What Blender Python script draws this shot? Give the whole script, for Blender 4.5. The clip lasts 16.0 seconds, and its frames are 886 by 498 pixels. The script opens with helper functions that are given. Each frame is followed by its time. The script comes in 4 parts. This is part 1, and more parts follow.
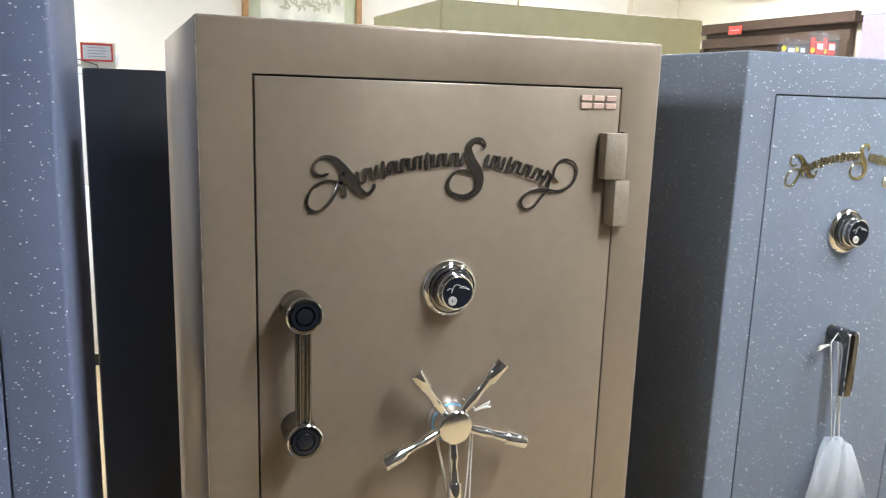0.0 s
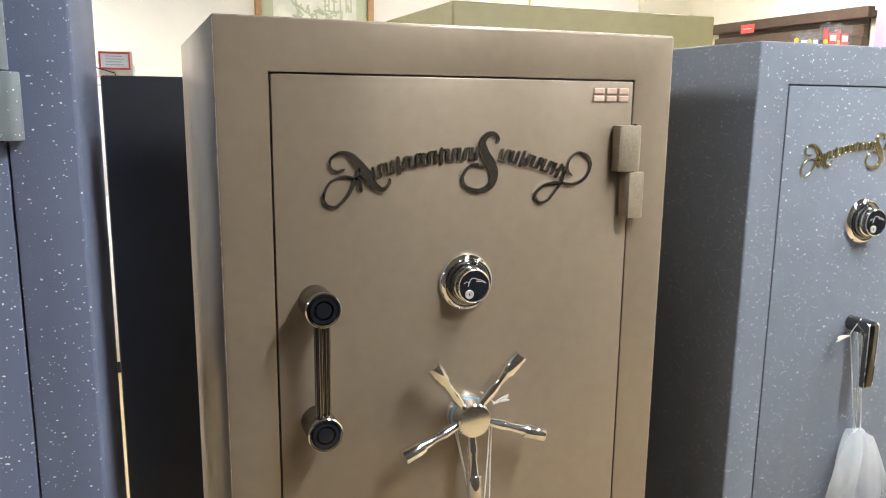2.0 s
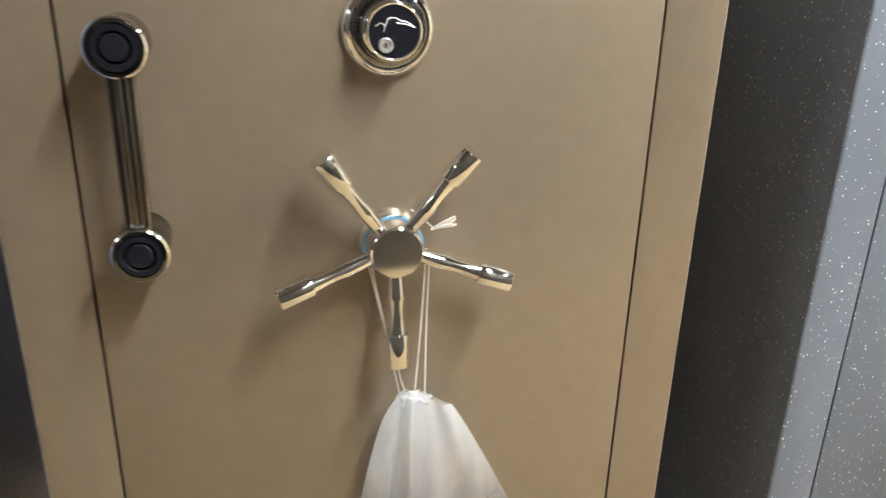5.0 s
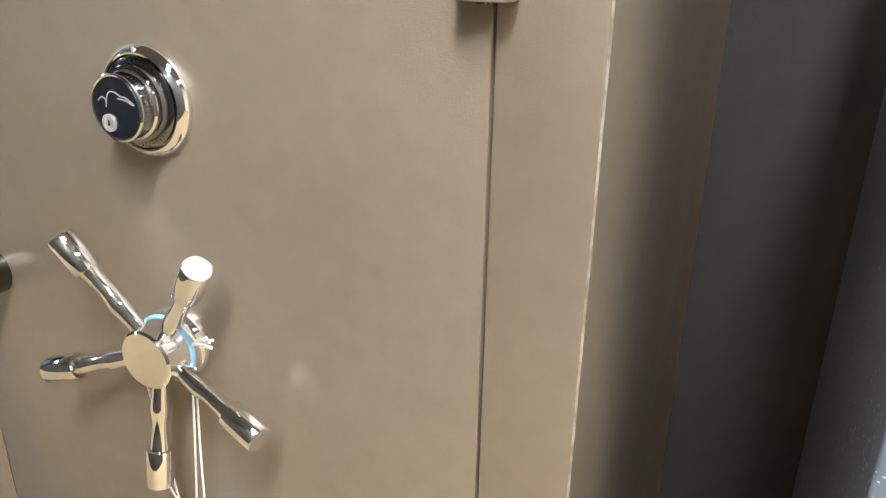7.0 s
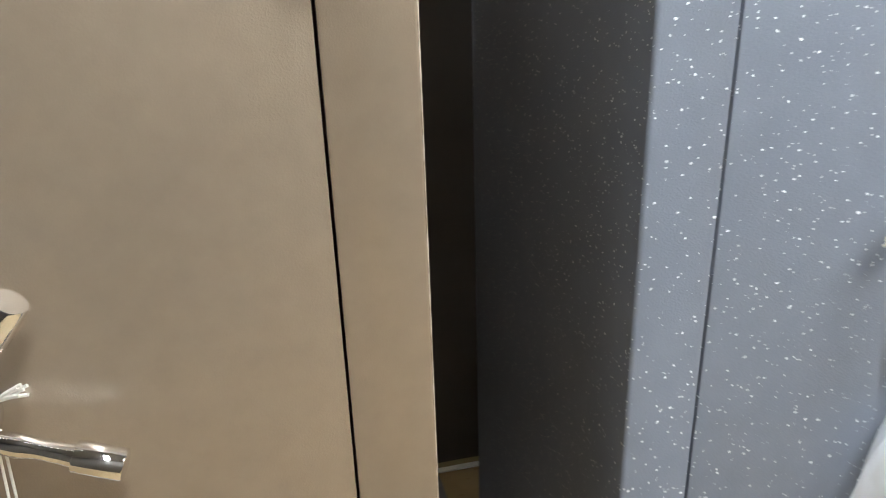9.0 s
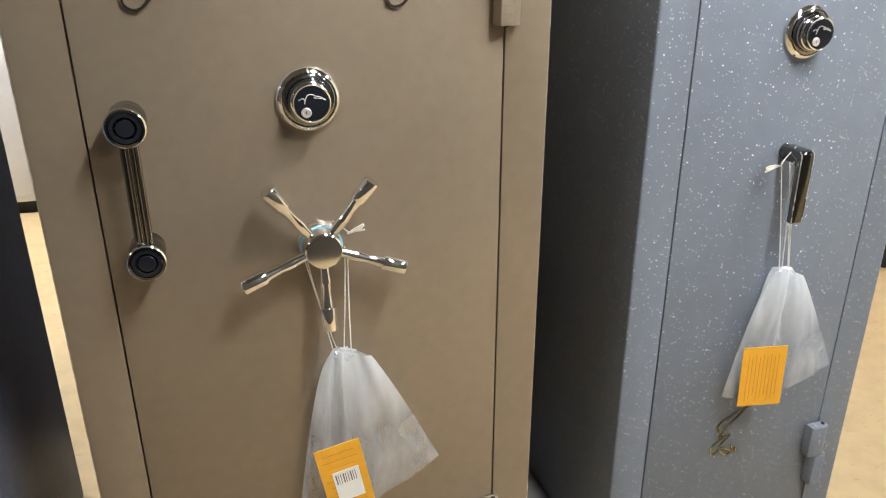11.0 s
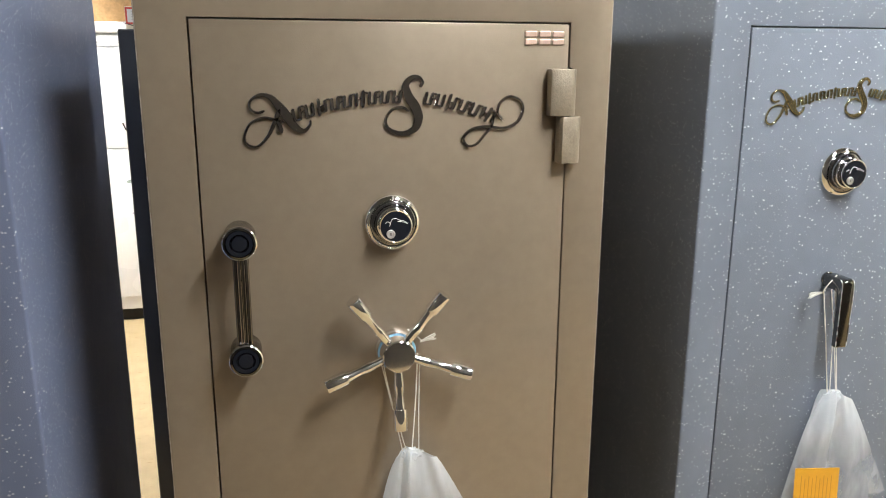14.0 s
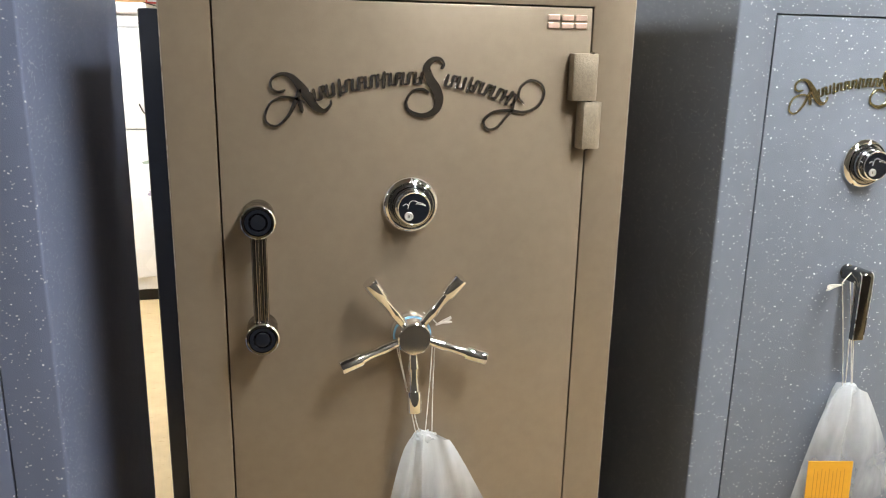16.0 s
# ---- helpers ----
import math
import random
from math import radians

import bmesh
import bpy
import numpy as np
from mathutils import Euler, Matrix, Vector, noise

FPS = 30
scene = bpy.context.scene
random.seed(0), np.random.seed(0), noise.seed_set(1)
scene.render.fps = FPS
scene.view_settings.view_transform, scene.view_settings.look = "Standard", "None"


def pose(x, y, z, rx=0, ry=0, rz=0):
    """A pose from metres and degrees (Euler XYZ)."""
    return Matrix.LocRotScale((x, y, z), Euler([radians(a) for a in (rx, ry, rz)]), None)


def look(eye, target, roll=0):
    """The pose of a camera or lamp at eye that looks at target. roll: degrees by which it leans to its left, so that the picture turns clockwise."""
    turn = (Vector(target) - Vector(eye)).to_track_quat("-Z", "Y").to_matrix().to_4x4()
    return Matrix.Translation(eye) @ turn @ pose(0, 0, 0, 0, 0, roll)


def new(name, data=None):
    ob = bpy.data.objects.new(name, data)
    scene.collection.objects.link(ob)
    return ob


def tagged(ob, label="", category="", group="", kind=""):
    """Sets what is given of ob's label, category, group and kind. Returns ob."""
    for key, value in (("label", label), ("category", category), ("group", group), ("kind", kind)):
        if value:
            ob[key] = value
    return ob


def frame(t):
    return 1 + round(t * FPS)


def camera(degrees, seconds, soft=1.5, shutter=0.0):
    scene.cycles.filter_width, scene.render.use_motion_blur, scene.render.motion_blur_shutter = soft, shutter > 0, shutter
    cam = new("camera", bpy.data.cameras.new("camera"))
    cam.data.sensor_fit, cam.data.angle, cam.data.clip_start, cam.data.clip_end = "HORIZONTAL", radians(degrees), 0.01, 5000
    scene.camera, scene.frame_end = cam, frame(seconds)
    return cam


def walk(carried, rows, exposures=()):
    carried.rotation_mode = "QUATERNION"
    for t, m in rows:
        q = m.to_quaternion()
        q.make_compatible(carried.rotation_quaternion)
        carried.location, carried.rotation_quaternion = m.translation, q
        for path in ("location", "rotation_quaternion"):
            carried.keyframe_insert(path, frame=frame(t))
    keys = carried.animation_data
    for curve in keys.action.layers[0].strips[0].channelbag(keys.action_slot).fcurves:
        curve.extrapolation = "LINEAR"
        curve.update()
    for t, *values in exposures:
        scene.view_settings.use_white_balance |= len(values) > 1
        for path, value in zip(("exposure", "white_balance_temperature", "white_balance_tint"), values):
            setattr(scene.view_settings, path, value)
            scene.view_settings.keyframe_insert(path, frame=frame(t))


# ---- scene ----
cam = camera(59.7, 16.0, soft=1.0, shutter=0.4)
PATH = [
    (0, (-0.482, -1.106, 1.408), (0.284, 0.7, 1.018), 1.8),
    (0.5, (-0.487, -1.119, 1.4), (0.236, 0.713, 1.051), 1.7),
    (1, (-0.494, -1.118, 1.403), (0.238, 0.713, 1.068), 1.9),
    (1.5, (-0.499, -1.112, 1.399), (0.241, 0.715, 1.058), 1.4),
    (2, (-0.488, -1.118, 1.389), (0.243, 0.707, 1.017), 0.6),
    (2.5, (-0.458, -1.091, 1.369), (0.251, 0.74, 0.987), 0.6),
    (3, (-0.372, -1.015, 1.307), (0.265, 0.83, 0.869), 0.5),
    (3.2, (-0.343, -0.968, 1.301), (0.26, 0.87, 0.793), 0.4),
    (5.3, (-0.041, -0.702, 1.171), (0.377, 1.107, 0.428), 1.8),
    (5.5, (0.049, -0.632, 1.186), (0.386, 1.184, 0.418), 2.0),
    (6, (0.278, -0.527, 1.203), (0.195, 1.297, 0.385), 1.5),
    (6.5, (0.453, -0.509, 1.226), (-0.142, 1.233, 0.444), 1.6),
    (7, (0.492, -0.474, 1.235), (-0.29, 1.206, 0.484), 0.9),
    (7.5, (0.521, -0.462, 1.25), (-0.253, 1.229, 0.513), -1.4),
    (8, (0.522, -0.506, 1.218), (-0.075, 1.246, 0.461), -4.2),
    (8.5, (0.414, -0.541, 1.201), (0.28, 1.287, 0.4), -4.0),
    (9, (0.259, -0.573, 1.216), (0.676, 1.22, 0.434), -1.9),
    (9.5, (0.126, -0.69, 1.225), (0.718, 1.05, 0.436), -0.9),
    (9.7, (0.057, -0.787, 1.236), (0.647, 0.951, 0.443), -0.9),
    (11.8, (-0.168, -1.19, 1.365), (0.383, 0.588, 0.656), -0.1),
    (12, (-0.170, -1.211, 1.335), (0.391, 0.578, 0.662), -1.1),
    (12.5, (-0.22, -1.26, 1.358), (0.27, 0.614, 0.861), 0.6),
    (13, (-0.215, -1.249, 1.377), (0.259, 0.646, 0.947), 0.8),
    (13.5, (-0.217, -1.253, 1.37), (0.243, 0.642, 0.925), 0.5),
    (14, (-0.214, -1.249, 1.365), (0.242, 0.641, 0.895), 0.2),
    (14.5, (-0.213, -1.248, 1.353), (0.238, 0.642, 0.878), 0.2),
    (15, (-0.219, -1.244, 1.364), (0.238, 0.635, 0.853), 0.8),
    (15.5, (-0.226, -1.245, 1.355), (0.223, 0.639, 0.856), 1.1),
    (16, (-0.225, -1.247, 1.355), (0.203, 0.643, 0.857), 1.2),
]
EXPOSURES = ((0, 0.04, 6200, 10), (1.0, 0.06, 6500, 10), (3.0, 0.10, 6800, 10), (5.5, 0.26, 7000, 10), (6.0, 0.24, 6950, 10), (6.5, 0.46, 6650, 10), (7.5, 0.46, 6350, 10),
             (8.0, 0.38, 6250, 10), (8.5, 0.28, 6100, 10), (9.0, 0.16, 6550, 10), (9.7, 0.04, 6850, 10), (12.0, 0.02, 6850, 10), (13.0, 0.0, 6800, 10), (16.0, 0.06, 6950, 10))
walk(cam, [(t, look(eye, target, roll)) for t, eye, target, roll in PATH], EXPOSURES)

# ---- world and light ----
world = bpy.data.worlds.new("showroom_air")
scene.world = world
world.use_nodes = True
world.node_tree.nodes["Background"].inputs["Color"].default_value = (0.9, 0.95, 1.0, 1)
world.node_tree.nodes["Background"].inputs["Strength"].default_value = 0.02
LAMP = 128.0


# ---- materials ----
def material(name, color, rough=0.5, metal=0.0, spread=0.06, grain=30.0, bump=0.0, bump_scale=400.0, patchy=False):
    """A painted or metal surface with stains at one scale and fine relief at another."""
    m = bpy.data.materials.new(name)
    m.use_nodes = True
    nt = m.node_tree
    b = nt.nodes["Principled BSDF"]
    co = nt.nodes.new("ShaderNodeTexCoord")
    n1 = nt.nodes.new("ShaderNodeTexNoise")
    n1.inputs["Scale"].default_value = grain
    n1.inputs["Detail"].default_value = 5
    n2 = nt.nodes.new("ShaderNodeTexNoise")
    n2.inputs["Scale"].default_value = grain / 9
    n2.inputs["Detail"].default_value = 3
    nt.links.new(co.outputs["Object"], n1.inputs["Vector"])
    nt.links.new(co.outputs["Object"], n2.inputs["Vector"])
    add = nt.nodes.new("ShaderNodeMath")
    add.operation = "ADD"
    nt.links.new(n1.outputs["Fac"], add.inputs[0])
    nt.links.new(n2.outputs["Fac"], add.inputs[1])
    ramp = nt.nodes.new("ShaderNodeMapRange")
    ramp.inputs["From Min"].default_value, ramp.inputs["From Max"].default_value = 0.6, 1.4
    ramp.inputs["To Min"].default_value, ramp.inputs["To Max"].default_value = 1 - spread, 1 + spread
    nt.links.new(add.outputs[0], ramp.inputs["Value"])
    mul = nt.nodes.new("ShaderNodeVectorMath")
    mul.operation = "SCALE"
    mul.inputs[0].default_value = color[:3]
    nt.links.new(ramp.outputs[0], mul.inputs["Scale"])
    nt.links.new(mul.outputs[0], b.inputs["Base Color"])
    b.inputs["Metallic"].default_value = metal
    rr = nt.nodes.new("ShaderNodeMapRange")
    rr.inputs["From Min"].default_value, rr.inputs["From Max"].default_value = 0.3, 0.7
    rr.inputs["To Min"].default_value, rr.inputs["To Max"].default_value = max(0.02, rough * 0.85), min(1, rough * 1.15)
    nt.links.new(n2.outputs["Fac"], rr.inputs["Value"])
    nt.links.new(rr.outputs[0], b.inputs["Roughness"])
    if bump:
        n3 = nt.nodes.new("ShaderNodeTexNoise")
        n3.inputs["Scale"].default_value = bump_scale
        n3.inputs["Detail"].default_value = 3
        nt.links.new(co.outputs["Object"], n3.inputs["Vector"])
        bp = nt.nodes.new("ShaderNodeBump")
        bp.inputs["Strength"].default_value = bump
        bp.inputs["Distance"].default_value = 0.001
        nt.links.new(n3.outputs["Fac"], bp.inputs["Height"])
        if patchy:
            n4 = nt.nodes.new("ShaderNodeTexNoise")
            n4.inputs["Scale"].default_value = 4.5
            n4.inputs["Detail"].default_value = 4
            nt.links.new(co.outputs["Object"], n4.inputs["Vector"])
            pr = nt.nodes.new("ShaderNodeMapRange")
            pr.inputs["From Min"].default_value, pr.inputs["From Max"].default_value = 0.45, 0.68
            pr.inputs["To Min"].default_value, pr.inputs["To Max"].default_value = bump * 0.45, bump * 2.2
            nt.links.new(n4.outputs["Fac"], pr.inputs["Value"])
            nt.links.new(pr.outputs[0], bp.inputs["Strength"])
        nt.links.new(bp.outputs[0], b.inputs["Normal"])
    return m


def specked(name, color, fleck=(0.80, 0.84, 0.90), rough=0.45, amount=1.0):
    """Baked paint with pale flecks of two sizes."""
    m = material(name, color, rough, 0.0, 0.08, 25, 0.35, 500)
    nt = m.node_tree
    b = nt.nodes["Principled BSDF"]
    b.inputs["Specular IOR Level"].default_value = 0.1
    base = b.inputs["Base Color"].links[0].from_socket
    co = nt.nodes.new("ShaderNodeTexCoord")
    total = None
    warp = nt.nodes.new("ShaderNodeTexNoise")
    warp.inputs["Scale"].default_value, warp.inputs["Detail"].default_value = 240, 2
    nt.links.new(co.outputs["Object"], warp.inputs["Vector"])
    bent = nt.nodes.new("ShaderNodeVectorMath")
    bent.operation = "MULTIPLY_ADD"
    bent.inputs[1].default_value = (0.0035, 0.0035, 0.0035)
    nt.links.new(warp.outputs["Color"], bent.inputs[0])
    nt.links.new(co.outputs["Object"], bent.inputs[2])
    for scale, size, share, squash in ((150.0, 0.20, 0.62, 0.6), (76.0, 0.110, 0.74, 0.5), (240.0, 0.27, 0.55, 0.7)):
        mp = nt.nodes.new("ShaderNodeMapping")
        mp.inputs["Scale"].default_value = (squash, 1.0, 1.0)
        mp.inputs["Rotation"].default_value = (0.3, 0.4 + scale * 0.01, 0.2)
        nt.links.new(bent.outputs[0], mp.inputs["Vector"])
        v = nt.nodes.new("ShaderNodeTexVoronoi")
        v.inputs["Scale"].default_value = scale
        nt.links.new(mp.outputs[0], v.inputs["Vector"])
        sep = nt.nodes.new("ShaderNodeSeparateColor")
        nt.links.new(v.outputs["Color"], sep.inputs[0])
        dense = nt.nodes.new("ShaderNodeTexNoise")
        dense.inputs["Scale"].default_value = 9
        nt.links.new(co.outputs["Object"], dense.inputs["Vector"])
        pick = nt.nodes.new("ShaderNodeMath")
        pick.operation = "MULTIPLY_ADD"
        pick.inputs[1].default_value, pick.inputs[2].default_value = -0.5, share + 0.25 + (1 - amount) * 0.3
        nt.links.new(dense.outputs["Fac"], pick.inputs[0])
        chosen = nt.nodes.new("ShaderNodeMath")
        chosen.operation = "GREATER_THAN"
        nt.links.new(sep.outputs[0], chosen.inputs[0])
        nt.links.new(pick.outputs[0], chosen.inputs[1])
        rad = nt.nodes.new("ShaderNodeMath")
        rad.operation = "MULTIPLY"
        rad.inputs[1].default_value = size
        nt.links.new(sep.outputs[1], rad.inputs[0])
        near = nt.nodes.new("ShaderNodeMath")
        near.operation = "LESS_THAN"
        nt.links.new(v.outputs["Distance"], near.inputs[0])
        nt.links.new(rad.outputs[0], near.inputs[1])
        both = nt.nodes.new("ShaderNodeMath")
        both.operation = "MULTIPLY"
        nt.links.new(chosen.outputs[0], both.inputs[0])
        nt.links.new(near.outputs[0], both.inputs[1])
        shade = nt.nodes.new("ShaderNodeMath")
        shade.operation = "MULTIPLY_ADD"
        shade.inputs[1].default_value, shade.inputs[2].default_value = 0.55, 0.45
        nt.links.new(sep.outputs[2], shade.inputs[0])
        bright = nt.nodes.new("ShaderNodeMath")
        bright.operation = "MULTIPLY"
        nt.links.new(both.outputs[0], bright.inputs[0])
        nt.links.new(shade.outputs[0], bright.inputs[1])
        both = bright
        if total is None:
            total = both.outputs[0]
        else:
            mx = nt.nodes.new("ShaderNodeMath")
            mx.operation = "MAXIMUM"
            nt.links.new(total, mx.inputs[0])
            nt.links.new(both.outputs[0], mx.inputs[1])
            total = mx.outputs[0]
    mix = nt.nodes.new("ShaderNodeMix")
    mix.data_type = "RGBA"
    nt.links.new(total, mix.inputs[0])
    nt.links.new(base, mix.inputs[6])
    mix.inputs[7].default_value = (*fleck, 1)
    nt.links.new(mix.outputs[2], b.inputs["Base Color"])
    return m


def glowing(name, color, strength):
    m = bpy.data.materials.new(name)
    m.use_nodes = True
    b = m.node_tree.nodes["Principled BSDF"]
    b.inputs["Base Color"].default_value = (*color, 1)
    b.inputs["Emission Color"].default_value = (*color, 1)
    b.inputs["Emission Strength"].default_value = strength
    return m


def plastic_film(name, low, high, bunched=0.0):
    m = bpy.data.materials.new(name)
    m.use_nodes = True
    nt = m.node_tree
    b = nt.nodes["Principled BSDF"]
    b.inputs["Base Color"].default_value = (0.93, 0.96, 1.0, 1)
    b.inputs["Roughness"].default_value = 0.08
    b.inputs["Specular IOR Level"].default_value = 0.8
    clear = nt.nodes.new("ShaderNodeBsdfTransparent")
    clear.inputs["Color"].default_value = (0.97, 0.98, 1.0, 1)
    co = nt.nodes.new("ShaderNodeTexCoord")
    n = nt.nodes.new("ShaderNodeTexNoise")
    n.inputs["Scale"].default_value = 14
    n.inputs["Detail"].default_value = 4
    mp = nt.nodes.new("ShaderNodeMapping")
    mp.inputs["Scale"].default_value = (1.5, 1.5, 0.55)
    nt.links.new(co.outputs["Object"], mp.inputs["Vector"])
    nt.links.new(mp.outputs[0], n.inputs["Vector"])
    r = nt.nodes.new("ShaderNodeMapRange")
    r.inputs["From Min"].default_value, r.inputs["From Max"].default_value = 0.3, 0.7
    r.inputs["To Min"].default_value, r.inputs["To Max"].default_value = low, high
    nt.links.new(n.outputs["Fac"], r.inputs["Value"])
    bp = nt.nodes.new("ShaderNodeBump")
    bp.inputs["Strength"].default_value, bp.inputs["Distance"].default_value = 0.7, 0.010
    nt.links.new(n.outputs["Fac"], bp.inputs["Height"])
    nt.links.new(bp.outputs[0], b.inputs["Normal"])
    glow = nt.nodes.new("ShaderNodeBsdfTranslucent")
    glow.inputs["Color"].default_value = (0.90, 0.95, 1.0, 1)
    both = nt.nodes.new("ShaderNodeMixShader")
    both.inputs[0].default_value = 0.5
    nt.links.new(b.outputs[0], both.inputs[1])
    nt.links.new(glow.outputs[0], both.inputs[2])
    mix = nt.nodes.new("ShaderNodeMixShader")
    layers = nt.nodes.new("ShaderNodeMapRange")
    layers.inputs["From Min"].default_value, layers.inputs["From Max"].default_value = -0.17, 0.0
    layers.inputs["To Min"].default_value, layers.inputs["To Max"].default_value = 0.0, bunched
    height = nt.nodes.new("ShaderNodeSeparateXYZ")
    nt.links.new(co.outputs["Object"], height.inputs[0])
    nt.links.new(height.outputs["Z"], layers.inputs["Value"])
    dense = nt.nodes.new("ShaderNodeMath")
    dense.operation = "ADD"
    nt.links.new(r.outputs[0], dense.inputs[0])
    nt.links.new(layers.outputs[0], dense.inputs[1])
    nt.links.new(dense.outputs[0], mix.inputs[0])
    nt.links.new(clear.outputs[0], mix.inputs[1])
    nt.links.new(both.outputs[0], mix.inputs[2])
    nt.links.new(mix.outputs[0], nt.nodes["Material Output"].inputs["Surface"])
    return m


BRONZE = material("bronze_paint", (0.278, 0.222, 0.165), 0.33, 0.3, 0.09, 40, 0.17, 620, patchy=True)
HINGE_BRONZE = material("bronze_hinge_paint", (0.30, 0.25, 0.19), 0.45, 0.25, 0.18, 260, 0.7, 420)
GRANITE = specked("granite_blue_paint", (0.180, 0.204, 0.250), amount=1.0)
GRANITE_DARK = specked("dark_granite_blue_paint", (0.150, 0.180, 0.275), amount=1.35)
HINGE_GREY = specked("granite_hinge_paint", (0.23, 0.27, 0.30), amount=0.7)
BLACK_PAINT = material("black_paint", (0.016, 0.019, 0.026), 0.5, 0.0, 0.2, 20, 0.3, 400)
# Dark brown that carries the shade on the olive safe's back.
BACK_SHADE = material("olive_back_shade", (0.044, 0.037, 0.032), 0.55, 0.0, 0.2, 20, 0.3, 300)
OLIVE = material("olive_paint", (0.32, 0.278, 0.135), 0.45, 0.05, 0.1, 25, 0.4, 350)
CHROME = material("polished_chrome", (0.88, 0.88, 0.875), 0.075, 1.0, 0.03, 30)
CHROME_SOFT = material("satin_chrome", (0.27, 0.27, 0.275), 0.12, 1.0, 0.06, 60)
DARK_CHROME = material("black_chrome", (0.17, 0.165, 0.155), 0.09, 1.0, 0.08, 30)
NICKEL = material("black_nickel", (0.34, 0.315, 0.29), 0.13, 1.0, 0.12, 60)
BRASS_NICKEL = material("brass_tinted_nickel", (0.58, 0.50, 0.29), 0.24, 1.0, 0.15, 60)
COPPER = material("copper_badge_metal", (0.72, 0.53, 0.44), 0.40, 0.5, 0.1, 80)
# Near black for dark bases and for shade set into gaps.
BLACK_AND_SHADE = material("black_and_gap_shade", (0.012, 0.011, 0.010), 0.8, 0.0, 0.2, 40)
BLACK_RUBBER = material("black_rubber", (0.004, 0.004, 0.004), 0.6, 0.0, 0.1, 40)
BLACK_RUBBER.node_tree.nodes["Principled BSDF"].inputs["Specular IOR Level"].default_value = 0.15
BLACK_GLOSS = material("black_enamel", (0.012, 0.014, 0.02), 0.12, 0.0, 0.1, 40)
SILVER = material("etched_silver", (0.75, 0.75, 0.76), 0.3, 0.8, 0.08, 90)
BLUE_FILM = material("blue_protective_film", (0.26, 0.52, 0.74), 0.25, 0.0, 0.15, 60)
FILM = plastic_film("clear_plastic_film", 0.18, 0.42, 0.50)
GATHER = plastic_film("bunched_plastic_film", 0.55, 0.85)
COTTON = material("white_cotton_cord", (0.80, 0.78, 0.73), 0.85, 0.0, 0.08, 300, 0.6, 900)
BOARD_GREY = material("grey_board", (0.22, 0.22, 0.225), 0.7, 0.0, 0.15, 30, 0.4, 120)
CARD = material("yellow_card", (0.80, 0.40, 0.035), 0.6, 0.0, 0.07, 60)
CARD_INK = material("brown_card_print", (0.60, 0.28, 0.03), 0.65, 0.0, 0.1, 80)
WHITE_PAPER = material("white_paper", (0.80, 0.80, 0.78), 0.7, 0.0, 0.05, 60)
GREY_INK = material("grey_print", (0.18, 0.18, 0.19), 0.7, 0.0, 0.1, 80)
FAINT_INK = material("faint_print", (0.52, 0.50, 0.50), 0.7, 0.0, 0.1, 80)
RED_INK = material("red_print", (0.72, 0.10, 0.08), 0.6, 0.0, 0.08, 60)
WHITE_ENAMEL = material("white_enamel", (0.78, 0.78, 0.79), 0.28, 0.0, 0.05, 12, 0.1, 200)
PALE_ENAMEL = material("pale_grey_enamel", (0.56, 0.56, 0.58), 0.3, 0.0, 0.05, 12, 0.1, 200)
FLOWER_GREEN = material("painted_decal_green", (0.33, 0.40, 0.34), 0.4, 0.0, 0.2, 60)
WALL_PAINT = material("cream_wall_paint", (0.79, 0.73, 0.58), 0.75, 0.0, 0.04, 6, 0.4, 160)
WALL_WHITE = material("white_wall_paint", (0.82, 0.785, 0.70), 0.75, 0.0, 0.04, 6, 0.4, 160)
# Grey picked for the unseen ceiling to hold back bounced light.
UNSEEN_CEILING = material("unseen_ceiling_grey", (0.18, 0.177, 0.165), 0.9, 0.0, 0.06, 40, 0.8, 120)
OAK = material("honey_oak", (0.42, 0.24, 0.10), 0.4, 0.0, 0.25, 30, 0.3, 200)
MAT_GREEN = material("sage_picture_mat", (0.52, 0.56, 0.40), 0.8, 0.0, 0.05, 40)
WALNUT = material("dark_walnut", (0.085, 0.052, 0.035), 0.45, 0.0, 0.25, 30, 0.3, 200)
IRON = material("weathered_iron", (0.11, 0.10, 0.085), 0.5, 0.6, 0.3, 60, 0.5, 200)
SAILCLOTH = material("pale_brass_sail", (0.60, 0.50, 0.34), 0.4, 0.5, 0.15, 40)
LILAC = material("lilac_board", (0.36, 0.31, 0.46), 0.6, 0.0, 0.08, 30)
RED_BOX = material("red_carton", (0.62, 0.035, 0.035), 0.5, 0.0, 0.1, 20)
ORANGE_EDGE = material("orange_shelf_board", (0.75, 0.33, 0.06), 0.5, 0.0, 0.1, 30)
BLISTER = plastic_film("clear_blister_shell", 0.03, 0.13)
YELLOW_INK = material("yellow_print", (0.85, 0.60, 0.03), 0.5, 0.0, 0.05, 60)
TAN = material("tan_basket", (0.45, 0.27, 0.12), 0.7, 0.0, 0.3, 60, 0.8, 90)
LENS = glowing("lamp_diffuser", (0.895, 0.93, 0.955), LAMP)


